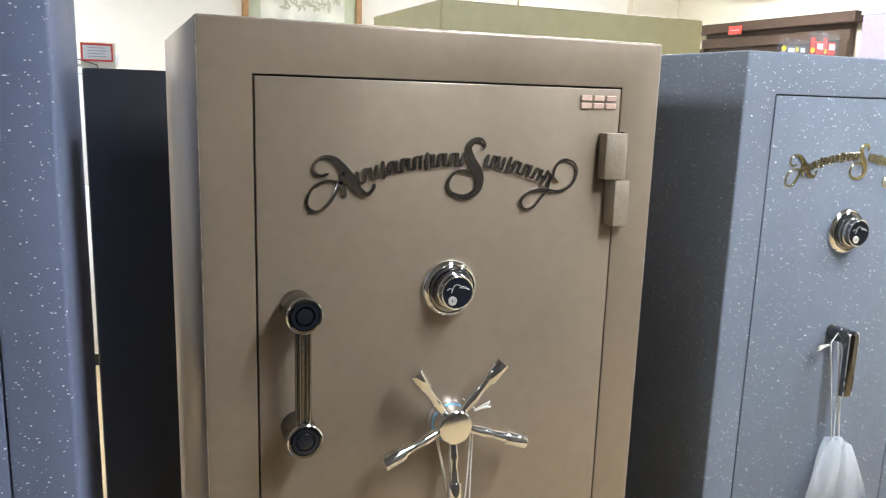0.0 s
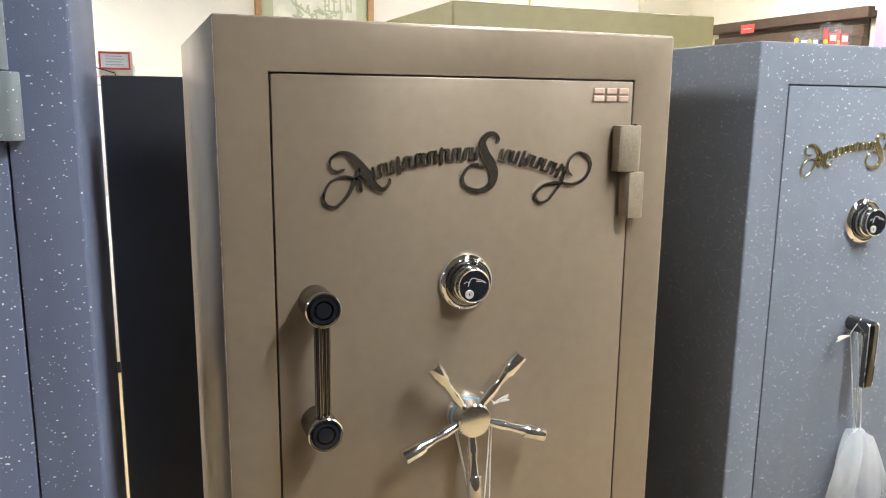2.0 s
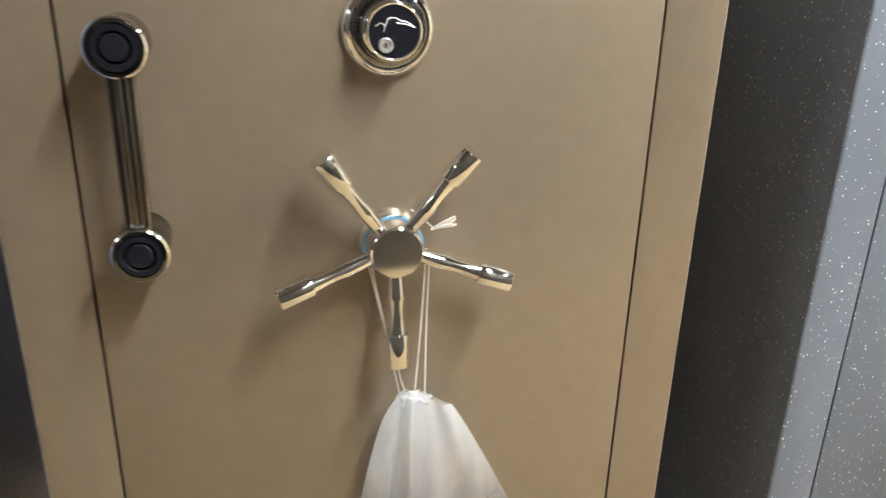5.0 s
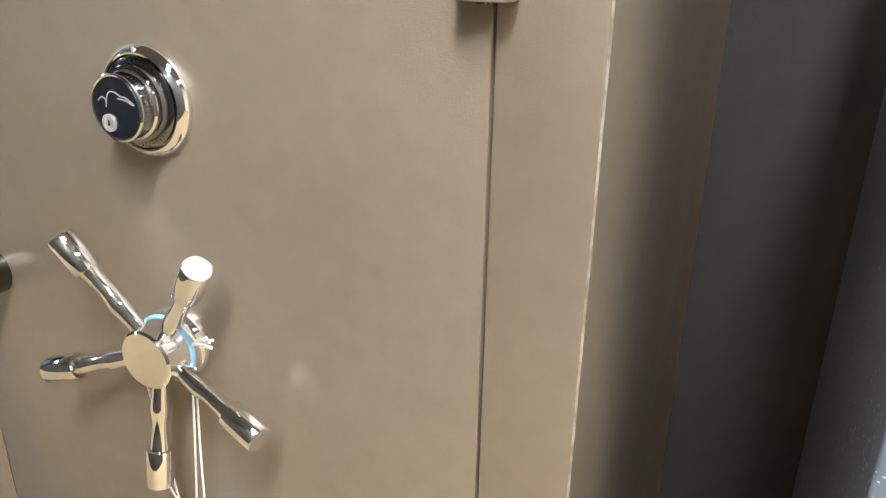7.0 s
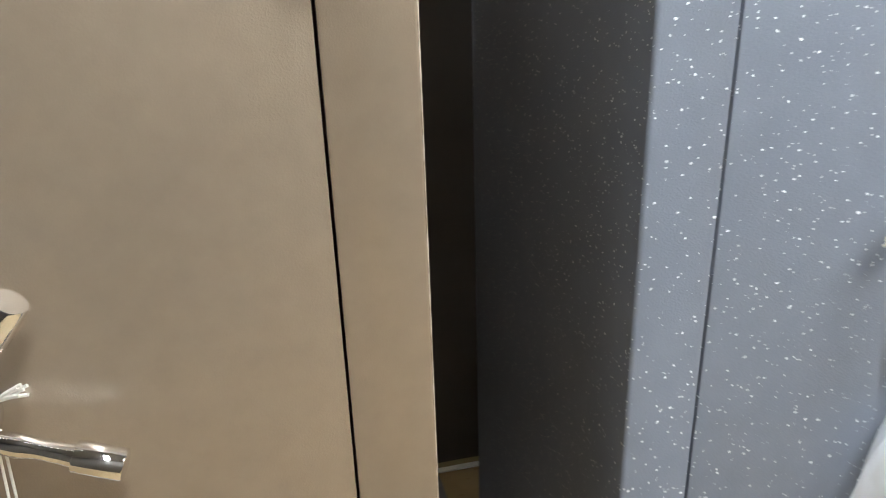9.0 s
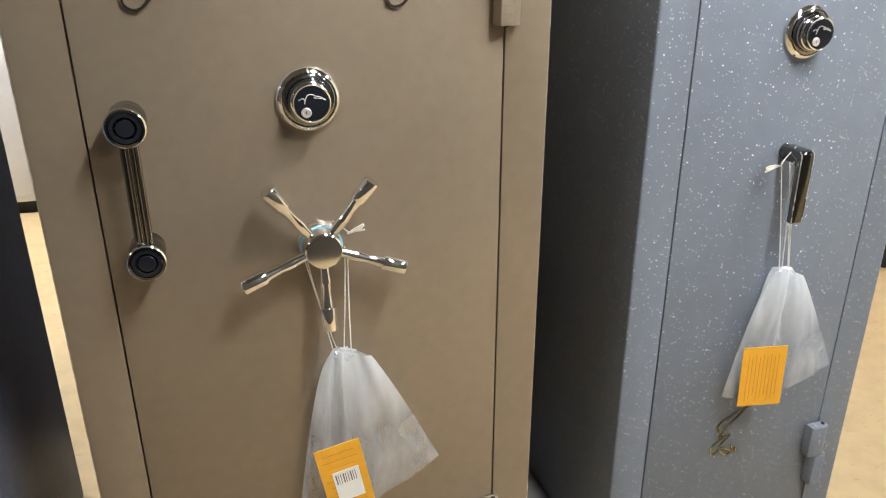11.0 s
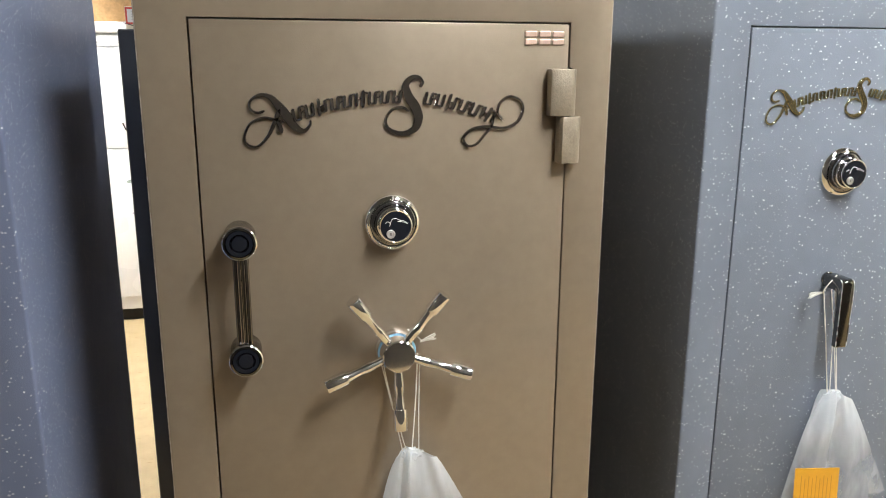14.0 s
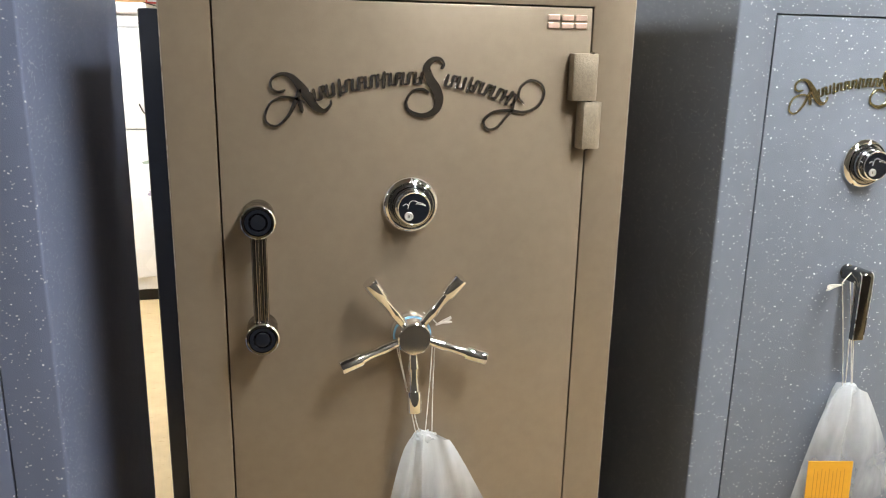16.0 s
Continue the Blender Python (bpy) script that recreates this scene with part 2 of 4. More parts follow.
def floor_material():
    m = material("sandy_sealed_floor", (0.41, 0.305, 0.17), 0.45, 0.0, 0.16, 14, 0.4, 60)
    nt = m.node_tree
    b = nt.nodes["Principled BSDF"]
    base = b.inputs["Base Color"].links[0].from_socket
    co = nt.nodes.new("ShaderNodeTexCoord")
    mp = nt.nodes.new("ShaderNodeMapping")
    mp.inputs["Scale"].default_value = (1.0, 2.3, 1.0)
    nt.links.new(co.outputs["Object"], mp.inputs["Vector"])
    v = nt.nodes.new("ShaderNodeTexNoise")
    v.inputs["Scale"].default_value, v.inputs["Detail"].default_value = 34, 6
    nt.links.new(mp.outputs[0], v.inputs["Vector"])
    r = nt.nodes.new("ShaderNodeMapRange")
    r.inputs["From Min"].default_value, r.inputs["From Max"].default_value = 0.64, 0.72
    nt.links.new(v.outputs["Fac"], r.inputs["Value"])
    mix = nt.nodes.new("ShaderNodeMix")
    mix.data_type = "RGBA"
    nt.links.new(r.outputs[0], mix.inputs[0])
    nt.links.new(base, mix.inputs[6])
    mix.inputs[7].default_value = (0.30, 0.20, 0.08, 1)
    nt.links.new(mix.outputs[2], b.inputs["Base Color"])
    return m


FLOOR = floor_material()
# Dark tone for added walls out of view, to limit bounced light.
UNSEEN_DARK = material("unseen_wall_dark", (0.05, 0.045, 0.04), 0.6, 0.0, 0.2, 8)


# ---- mesh helpers ----
def part(name, bm, mat, parent=None, label="", smooth=False):
    me = bpy.data.meshes.new(name)
    bm.to_mesh(me)
    bm.free()
    me.materials.append(mat)
    if smooth:
        me.shade_smooth()
        me.set_sharp_from_angle(angle=radians(40))
    ob = new(name, me)
    if parent is not None:
        ob.parent = parent
    if label:
        tagged(ob, label=label)
    return ob


def thing(name, label, category, at=(0, 0, 0), group="", kind=""):
    ob = new(name)
    ob.empty_display_size = 0.05
    ob.location = at
    return tagged(ob, label, category, group, kind)


def box(lo, hi, bevel=0.0, segments=2, bm=None):
    """A bevelled block between two corners, added to bm."""
    tmp = bmesh.new()
    bmesh.ops.create_cube(tmp, size=1)
    for v in tmp.verts:
        v.co = Vector([lo[i] + (v.co[i] + 0.5) * (hi[i] - lo[i]) for i in range(3)])
    if bevel:
        bmesh.ops.bevel(tmp, geom=tmp.edges[:], offset=bevel, segments=segments, profile=0.5, affect="EDGES")
    return merged(tmp, bm)


def merged(tmp, bm):
    if bm is None:
        return tmp
    me = bpy.data.meshes.new("scratch")
    tmp.to_mesh(me)
    tmp.free()
    bm.from_mesh(me)
    bpy.data.meshes.remove(me)
    return bm


def lathe(profile, steps=48, bm=None, m=None):
    """Turns (radius, depth) pairs round the y axis; depth goes towards -y."""
    tmp = bmesh.new()
    rings = []
    for r, d in profile:
        if r < 1e-6:
            rings.append([tmp.verts.new((0, -d, 0))])
        else:
            rings.append([tmp.verts.new((r * math.cos(2 * math.pi * i / steps), -d, r * math.sin(2 * math.pi * i / steps))) for i in range(steps)])
    for a, b in zip(rings, rings[1:]):
        for i in range(steps):
            j = (i + 1) % steps
            q = [a[i % len(a)], a[j % len(a)], b[j % len(b)], b[i % len(b)]]
            q = list(dict.fromkeys(q))
            if len(q) > 2:
                tmp.faces.new(q)
    bmesh.ops.recalc_face_normals(tmp, faces=tmp.faces[:])
    if m is not None:
        tmp.transform(m)
    return merged(tmp, bm)


def spline(points, per=6):
    """Points of a smooth line through the given ones."""
    p = [Vector(q) for q in points]
    p = [2 * p[0] - p[1]] + p + [2 * p[-1] - p[-2]]
    out = []
    for i in range(1, len(p) - 2):
        for k in range(per):
            t = k / per
            a, b, c, d = p[i - 1:i + 3]
            out.append(0.5 * (2 * b + (c - a) * t + (2 * a - 5 * b + 4 * c - d) * t * t + (3 * b - a - 3 * c + d) * t ** 3))
    out.append(p[-2])
    return out


def tube(points, radius, sides=8, bm=None, flat=1.0):
    """A round cord or rod along points; radius may be a number or one for each point."""
    tmp = bmesh.new()
    n = len(points)
    rad = radius if isinstance(radius, (list, tuple)) else [radius] * n
    prev = None
    side = Vector((0, 1, 0))
    for k in range(n):
        way = (Vector(points[min(k + 1, n - 1)]) - Vector(points[max(k - 1, 0)])).normalized()
        u = side - way * side.dot(way)
        if u.length < 1e-3:
            u = Vector((1, 0, 0)) - way * way.x
        u.normalize()
        w = way.cross(u)
        ring = [tmp.verts.new(Vector(points[k]) + rad[k] * (flat * math.cos(2 * math.pi * i / sides) * u + math.sin(2 * math.pi * i / sides) * w)) for i in range(sides)]
        if prev:
            for i in range(sides):
                tmp.faces.new((prev[i], prev[(i + 1) % sides], ring[(i + 1) % sides], ring[i]))
        else:
            tmp.faces.new(ring[::-1])
        prev = ring
    tmp.faces.new(prev)
    bmesh.ops.recalc_face_normals(tmp, faces=tmp.faces[:])
    return merged(tmp, bm)


# ---- the room ----
def slab(name, lo, hi, mat, label, category):
    return tagged(part(name, box(lo, hi), mat), label, category, kind="structure")


XW, XE, YS, YN, TOP = -6.5, 3.56, -1.95, 4.0, 2.74
slab("floor", (XW, YS, -0.1), (XE, YN, 0), FLOOR, "sandy yellow sealed showroom floor with scuffs", "floor")
slab("ceiling", (XW, YS, TOP), (XE, YN, TOP + 0.1), UNSEEN_CEILING, "unseen ceiling with long lamp panels, grey to cut bounced light", "ceiling")
slab("wall_north", (XW, YN, -0.1), (XE + 0.12, YN + 0.12, TOP + 0.1), WALL_WHITE, "white painted back wall with a picture", "wall")
slab("wall_east", (XE, YS, -0.1), (XE + 0.12, YN, TOP + 0.1), WALL_PAINT, "cream painted wall with an iron ship", "wall")
# Unseen walls, added dark; the near rear one darkens the chrome's reflections.
slab("wall_south", (XW, YS - 0.12, -0.1), (XE + 0.12, YS, TOP + 0.1), UNSEEN_DARK, "unseen rear wall, dark to cut bounce and darken chrome reflections", "wall")
slab("wall_west", (XW - 0.12, YS - 0.12, -0.1), (XW, YN + 0.12, TOP + 0.1), UNSEEN_DARK, "unseen side wall, dark to cut bounced light", "wall")
tagged(part("trim", box((2.20, 3.975, 0), (2.225, 4.0, TOP)), WALL_PAINT), "narrow cream seam strip on the back wall", "trim", kind="structure")
tagged(part("pillar", box((3.14, 3.93, 0), (3.56, 4.0, TOP), 0.004), WALL_PAINT), "cream corner pilaster of the back wall", "pillar", kind="structure")


def ceiling_light(x, y, along, wide):
    w, d = (1.22, wide) if along == "x" else (wide, 1.22)
    t = thing("ceiling_light", "white steel ceiling lamp with a lit frosted panel, out of view", "ceiling lamp", (x, y, TOP), "ceiling lamps")
    bm = box((-w / 2, -d / 2, -0.05), (w / 2, -d / 2 + 0.03, 0), 0.003)
    box((-w / 2, d / 2 - 0.03, -0.05), (w / 2, d / 2, 0), 0.003, bm=bm)
    box((-w / 2, -d / 2 + 0.03, -0.05), (-w / 2 + 0.03, d / 2 - 0.03, 0), 0.003, bm=bm)
    box((w / 2 - 0.03, -d / 2 + 0.03, -0.05), (w / 2, d / 2 - 0.03, 0), 0.003, bm=bm)
    part("frame", bm, WHITE_ENAMEL, t)
    part("diffuser", box((-w / 2 + 0.03, -d / 2 + 0.03, -0.04), (w / 2 - 0.03, d / 2 - 0.03, -0.03)), LENS, t, "glowing frosted panel")
    return t


# All out of view; the last two are added to brighten the back wall.
for x, y, along, wide in ((0.70, -1.22, "y", 0.24), (2.3, -1.2, "y", 0.20), (-4.2, -1.25, "y", 0.17), (2.2, 2.4, "x", 0.30), (-2.3, 2.15, "x", 0.60)):
    ceiling_light(x, y, along, wide)


# ---- safes ----
def safe_body(w, d, h, rim, mat, parent, bevel=0.0045):
    """A steel shell with rounded edges and a recess in front, its front at y = 0 and its base centre at the origin."""
    bm = box((-w / 2, 0, 0), (w / 2, d, h), bevel, 3)
    front = max((f for f in bm.faces if f.normal.y < -0.99), key=lambda f: f.calc_area())
    bmesh.ops.inset_region(bm, faces=[front], thickness=rim - bevel - 0.003, use_even_offset=True)
    bmesh.ops.inset_region(bm, faces=[front], thickness=0.003, depth=-0.0015, use_even_offset=True)
    ex = bmesh.ops.extrude_face_region(bm, geom=[front])
    bmesh.ops.translate(bm, vec=(0, 0.045, 0), verts=[v for v in ex["geom"] if isinstance(v, bmesh.types.BMVert)])
    bmesh.ops.delete(bm, geom=[front], context="FACES_ONLY")
    bmesh.ops.recalc_face_normals(bm, faces=bm.faces[:])
    return part("body", bm, mat, parent, smooth=True)


def safe_door(w, h, rim, mat, parent, gap=0.0027):
    x = w / 2 - rim
    door = part("door", box((-x + gap, 0.0005, rim + gap), (x - gap, 0.035, h - rim - gap), 0.0022, 2), mat, parent, smooth=True)
    # Near-black sheet behind the door puts the gap's shade into colour.
    bm = box((-x + 0.0005, 0.036, rim + 0.0005), (x - 0.0005, 0.0445, h - rim - 0.0005))
    part("gap_shade_sheet", bm, BLACK_AND_SHADE, parent, "dark sheet behind the door, shade of the gap in its colour")
    return door


def hinge(x, z, mat, parent):
    """An upper knuckle with its leaf on the door, and a lower knuckle on the frame; z is the parting line."""
    hg = new("hinge")
    hg.parent = parent
    hg.location = (x, 0, z)
    def knuckle(x0, x1, z0, z1, flat):
        tmp = bmesh.new()
        r = 0.0135
        cx = x1 - r
        arc = [(cx + r * math.sin(a), -0.0115 - r * math.cos(a)) for a in [math.pi * k / 10 for k in range(0, 8)]]
        ring = [(x0, -0.001), (x0, -0.022 if flat else -0.018), (x0 + 0.004, -0.025)] + arc + [(x1 - 0.001, -0.001)]
        lo = [tmp.verts.new((a, b, z0)) for a, b in ring]
        hi = [tmp.verts.new((a, b, z1)) for a, b in ring]
        tmp.faces.new(lo)
        tmp.faces.new(hi)
        for i in range(len(ring)):
            j = (i + 1) % len(ring)
            tmp.faces.new((lo[i], lo[j], hi[j], hi[i]))
        bmesh.ops.recalc_face_normals(tmp, faces=tmp.faces[:])
        ends = [e for e in tmp.edges if abs(e.verts[0].co.z - e.verts[1].co.z) < 1e-5]
        bmesh.ops.bevel(tmp, geom=ends, offset=0.0015, segments=2, profile=0.5, affect="EDGES")
        return tmp
    part("upper_knuckle", knuckle(-0.0405, 0.006, 0.0008, 0.0775, True), mat, hg, smooth=True)
    part("lower_knuckle", knuckle(-0.0225, 0.0165, -0.079, -0.0008, False), mat, hg, smooth=True)
    part("hinge_pin", lathe([(0, -0.081), (0.004, -0.081), (0.004, 0.0795), (0, 0.0795)], 16, m=Matrix.Translation((-0.005, -0.012, 0)) @ pose(0, 0, 0, -90, 0, 0)), DARK_CHROME, hg, "dark steel hinge pin", smooth=True)
    return hg


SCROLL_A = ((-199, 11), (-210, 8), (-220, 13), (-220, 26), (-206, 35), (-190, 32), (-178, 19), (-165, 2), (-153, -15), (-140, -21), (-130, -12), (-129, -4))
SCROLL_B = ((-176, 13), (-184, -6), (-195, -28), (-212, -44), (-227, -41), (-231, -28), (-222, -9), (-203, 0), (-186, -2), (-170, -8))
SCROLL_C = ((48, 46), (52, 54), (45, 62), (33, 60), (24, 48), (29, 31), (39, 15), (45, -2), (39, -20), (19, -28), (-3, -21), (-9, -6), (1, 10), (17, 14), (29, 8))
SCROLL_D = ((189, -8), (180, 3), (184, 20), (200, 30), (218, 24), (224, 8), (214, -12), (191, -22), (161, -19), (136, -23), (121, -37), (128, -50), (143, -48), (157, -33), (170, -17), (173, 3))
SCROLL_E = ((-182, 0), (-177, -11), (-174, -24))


def ribbon(points, half, depth, bm=None):
    """A flat-faced raised strip along points of the x-z plane, with chamfered edges; half holds the half widths."""
    tmp = bmesh.new()
    n = len(points)
    prev = None
    for k in range(n):
        way = Vector(points[min(k + 1, n - 1)]) - Vector(points[max(k - 1, 0)])
        way.y = 0
        way.normalize()
        side = Vector((-way.z, 0, way.x))
        p, h = Vector(points[k]), half[k]
        c = min(0.0008, h * 0.4)
        ring = [tmp.verts.new(p + side * a + Vector((0, b, 0))) for a, b in ((-h, 0), (-h, -depth + c), (-h + c, -depth), (h - c, -depth), (h, -depth + c), (h, 0))]
        if prev:
            for i in range(6):
                tmp.faces.new((prev[i], prev[(i + 1) % 6], ring[(i + 1) % 6], ring[i]))
        else:
            tmp.faces.new(ring[::-1])
        prev = ring
    tmp.faces.new(prev)
    bmesh.ops.recalc_face_normals(tmp, faces=tmp.faces[:])
    return merged(tmp, bm)


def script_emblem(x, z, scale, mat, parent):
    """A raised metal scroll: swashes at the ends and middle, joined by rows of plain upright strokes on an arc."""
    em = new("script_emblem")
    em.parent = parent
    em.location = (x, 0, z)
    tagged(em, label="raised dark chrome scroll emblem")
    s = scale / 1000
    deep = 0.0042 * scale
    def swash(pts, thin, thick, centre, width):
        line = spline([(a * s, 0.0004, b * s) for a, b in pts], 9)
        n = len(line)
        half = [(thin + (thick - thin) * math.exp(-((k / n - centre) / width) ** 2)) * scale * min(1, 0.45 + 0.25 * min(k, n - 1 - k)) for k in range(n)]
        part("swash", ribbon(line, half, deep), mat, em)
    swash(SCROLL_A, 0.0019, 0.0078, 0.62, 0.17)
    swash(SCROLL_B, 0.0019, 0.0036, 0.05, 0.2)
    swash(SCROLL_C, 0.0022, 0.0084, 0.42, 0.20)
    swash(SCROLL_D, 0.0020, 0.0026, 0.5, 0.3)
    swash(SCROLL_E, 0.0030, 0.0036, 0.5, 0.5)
    def strokes(x0, z0, x1, z1, rise, count, seed):
        """Thick slanted uprights of uneven height, tied by thin arcs in turn at the head and at the foot."""
        rng = random.Random(seed)
        at = lambda t: (x0 + (x1 - x0) * t, z0 + (z1 - z0) * t + rise * 4 * t * (1 - t))
        def put(t, a, b):
            cx, cz = at(t)
            slope = math.atan2((z1 - z0) + rise * 4 * (1 - 2 * t), x1 - x0)
            q = Matrix.Rotation(-slope, 3, "Y") @ Vector((a + 0.10 * b, 0, b))
            return ((cx + q.x) * s, 0.0004, (cz + q.z) * s)
        step = (x1 - x0) / count
        for k in range(count):
            t = (k + 0.5) / count
            tall = 10.0 + (3.4 if k % 7 == 4 else 0) + rng.uniform(-0.6, 0.6)
            bm = ribbon([put(t, a, b) for a, b in ((-1.6, -tall), (-0.5, -tall + 1.6), (0, 0), (0.5, tall - 1.8), (1.6, tall))], [w * s for w in (1.2, 2.5, 2.9, 2.5, 1.2)], deep)
            if k + 1 < count and k % 7 != 3:
                up = 1 if k % 2 else -1
                ends = ((0.6, 6.2), (step * 0.3, 9.0), (step * 0.62, 9.2), (step - 0.4, 6.8))
                ribbon([put(t, a, b * up) for a, b in ends], [w * s for w in (0.9, 1.5, 1.8, 1.2)], deep * 0.94, bm)
            if k % 3 == 1:
                ribbon([put(t, 0.5, -1.2), put(t, step * 0.5, 0.8), put(t, step * 0.9, 1.6)], [1.0 * s] * 3, deep * 0.9, bm)
            part("stroke", bm, mat, em)
    strokes(-160, 2, 20, 31, 8, 18, 3)
    strokes(52, 29, 178, -5, 5, 13, 5)
    return em


def badge(x, z, parent):
    """Three pairs of small raised copper bars."""
    bd = new("model_badge")
    bd.parent = parent
    bd.location = (x, 0, z)
    tagged(bd, label="small raised copper badge")
    for k in range(3):
        a = k * 0.0240
        for low in (-0.0108, 0.0016):
            part("badge_bar", box((a, -0.003, low), (a + 0.0200, 0.0004, low + 0.0092), 0.0012), COPPER, bd)
    return bd


EAGLE = ((-0.019, 0.002), (-0.014, 0.005), (-0.010, 0.002), (-0.011, -0.003), (-0.007, 0.008), (0.000, 0.010), (0.007, 0.007), (0.013, 0.006), (0.021, 0.001), (0.012, 0.004), (0.003, 0.005))


def combination_dial(x, z, parent):
    dl = new("combination_dial")
    dl.parent = parent
    dl.location = (x, 0, z)
    dl.scale = (1, 0.74, 1)
    part("dial_ring", lathe([(0, 0), (0.047, 0), (0.0475, 0.003), (0.0465, 0.007), (0.043, 0.012), (0.0405, 0.014), (0.039, 0.0135), (0.038, 0.010), (0, 0.010)], 64), CHROME, dl, "polished chrome outer ring", smooth=True)
    part("dial_wheel", lathe([(0, 0.0102), (0.0375, 0.0102), (0.0375, 0.014), (0.036, 0.0155), (0.0325, 0.0165), (0.0320, 0.020), (0.0315, 0.0225), (0.0300, 0.0235), (0, 0.0235)], 64), CHROME_SOFT, dl, "grey chrome graduated dial", smooth=True)
    part("dial_knob", lathe([(0, 0.0236), (0.0285, 0.0236), (0.0285, 0.026), (0.027, 0.0275), (0.0265, 0.040), (0.0275, 0.0425), (0.0275, 0.0455), (0.0262, 0.0465), (0.0250, 0.0455), (0, 0.0455)], 64), CHROME, dl, "chrome turning knob", smooth=True)
    part("knob_face", lathe([(0, 0.0456), (0.0249, 0.0456), (0.0246, 0.0462), (0, 0.0462)], 48), BLACK_GLOSS, dl, "glossy black knob face")
    bm = bmesh.new()
    for k in range(50):
        a = 2 * math.pi * k / 50
        ln = 0.0026 if k % 5 == 0 else 0.0015
        tmp = box((-0.00035, -0.0164, 0.0330), (0.00035, -0.0152, 0.0330 + ln))
        tmp.transform(Matrix.Rotation(a, 4, "Y"))
        merged(tmp, bm)
    part("graduation_marks", bm, BLACK_GLOSS, dl, "fine black graduation marks")
    bm = bmesh.new()
    for k in range(60):
        a = 2 * math.pi * k / 60
        tmp = box((-0.0005, -0.039, 0.0262), (0.0005, -0.029, 0.0270))
        tmp.transform(Matrix.Rotation(a, 4, "Y"))
        merged(tmp, bm)
    part("knurling", bm, CHROME_SOFT, dl)
    part("knob_emblem", tube(spline([(a * 0.95, -0.0466, b + 0.003) for a, b in EAGLE], 5), 0.0005, 6), SILVER, dl, "thin silver outline emblem", smooth=True)
    part("key_lock", lathe([(0, 0.0462), (0.0072, 0.0462), (0.0072, 0.0485), (0.0064, 0.0492), (0.0045, 0.0488), (0.004, 0.0478), (0, 0.0478)], 32, m=Matrix.Translation((-0.0085, 0, -0.0125))), SILVER, dl, "round silver key lock", smooth=True)
    part("keyway", box((-0.0093, -0.0484, -0.0145), (-0.0077, -0.0478, -0.0105)), BLACK_GLOSS, dl)
    part("index_mark", box((-0.0012, -0.0142, 0.0395), (0.0012, -0.0118, 0.0450), 0.0004), SILVER, dl)
    return dl


def pull_handle(x, z0, z1, parent):
    """Two round posts with capped ends and a ridged bar between them."""
    ph = new("pull_handle")
    ph.parent = parent
    ph.location = (x, 0, 0)
    for z in (z0, z1):
        part("post", lathe([(0, 0), (0.0250, 0), (0.0250, 0.052), (0.0262, 0.054), (0.0262, 0.058), (0.0245, 0.061), (0.0215, 0.0615), (0.0205, 0.0600), (0, 0.0600)], 48, m=Matrix.Translation((0, 0, z))), DARK_CHROME, ph, "black chrome post with bright rim", smooth=True)
        part("rim", lathe([(0.0248, 0.0612), (0.0266, 0.0595), (0.0266, 0.0545), (0.0255, 0.0535)], 48, m=Matrix.Translation((0, 0, z))), CHROME, ph, "bright chrome rim", smooth=True)
        part("cap", lathe([(0.0205, 0.0601), (0.0200, 0.0612), (0.0150, 0.0612), (0.0140, 0.0600), (0.0124, 0.0600), (0.0112, 0.0614), (0.0, 0.0620)], 48, m=Matrix.Translation((0, 0, z))), BLACK_GLOSS, ph, "domed black cap", smooth=True)
    for k in range(4):
        cx = -0.0087 + k * 0.0058
        bm = lathe([(0, z1 + 0.018), (0.0037, z1 + 0.018), (0.0037, z0 - 0.018), (0, z0 - 0.018)], 14, m=Matrix.Translation((cx, -0.046 - 0.002 * (k in (1, 2)), 0)) @ pose(0, 0, 0, -90, 0, 0))
        part("bar_ridge", bm, NICKEL if k % 2 else DARK_CHROME, ph, smooth=True)
    return ph


def spoke_wheel(x, z, parent):
    """A hub with five turned spokes that lean towards the viewer."""
    sw = new("spoke_wheel")
    sw.parent = parent
    sw.location = (x, 0, z)
    part("hub", lathe([(0, 0), (0.036, 0), (0.0365, 0.004), (0.034, 0.008), (0.032, 0.012), (0.0315, 0.020), (0.0300, 0.026), (0.0285, 0.0395), (0.0285, 0.043), (0.0265, 0.045), (0, 0.0455)], 56), CHROME, sw, "polished chrome hub", smooth=True)
    part("film_ring", lathe([(0.0318, 0.0160), (0.0332, 0.0165), (0.0334, 0.0195), (0.0322, 0.0210), (0.0308, 0.0208)], 48), BLUE_FILM, sw, "strip of blue protective film", smooth=True)
    prof = [(0, 0.018), (0.0086, 0.018), (0.0076, 0.034), (0.0094, 0.054), (0.0092, 0.058), (0.0074, 0.069), (0.0084, 0.087), (0.0094, 0.0958), (0.0124, 0.0962), (0.0128, 0.0972), (0.0128, 0.1322), (0.0120, 0.1334), (0, 0.1334)]
    for k in range(5):
        a = radians(-90 + 72 * k)
        out = Vector((math.cos(a), -0.175, math.sin(a))).normalized()
        rot = Vector((0, -1, 0)).rotation_difference(out).to_matrix().to_4x4()
        part("spoke", lathe(prof, 28, m=Matrix.Translation((0, -0.0252, 0)) @ rot), CHROME, sw, "turned chrome spoke", smooth=True)
    return sw


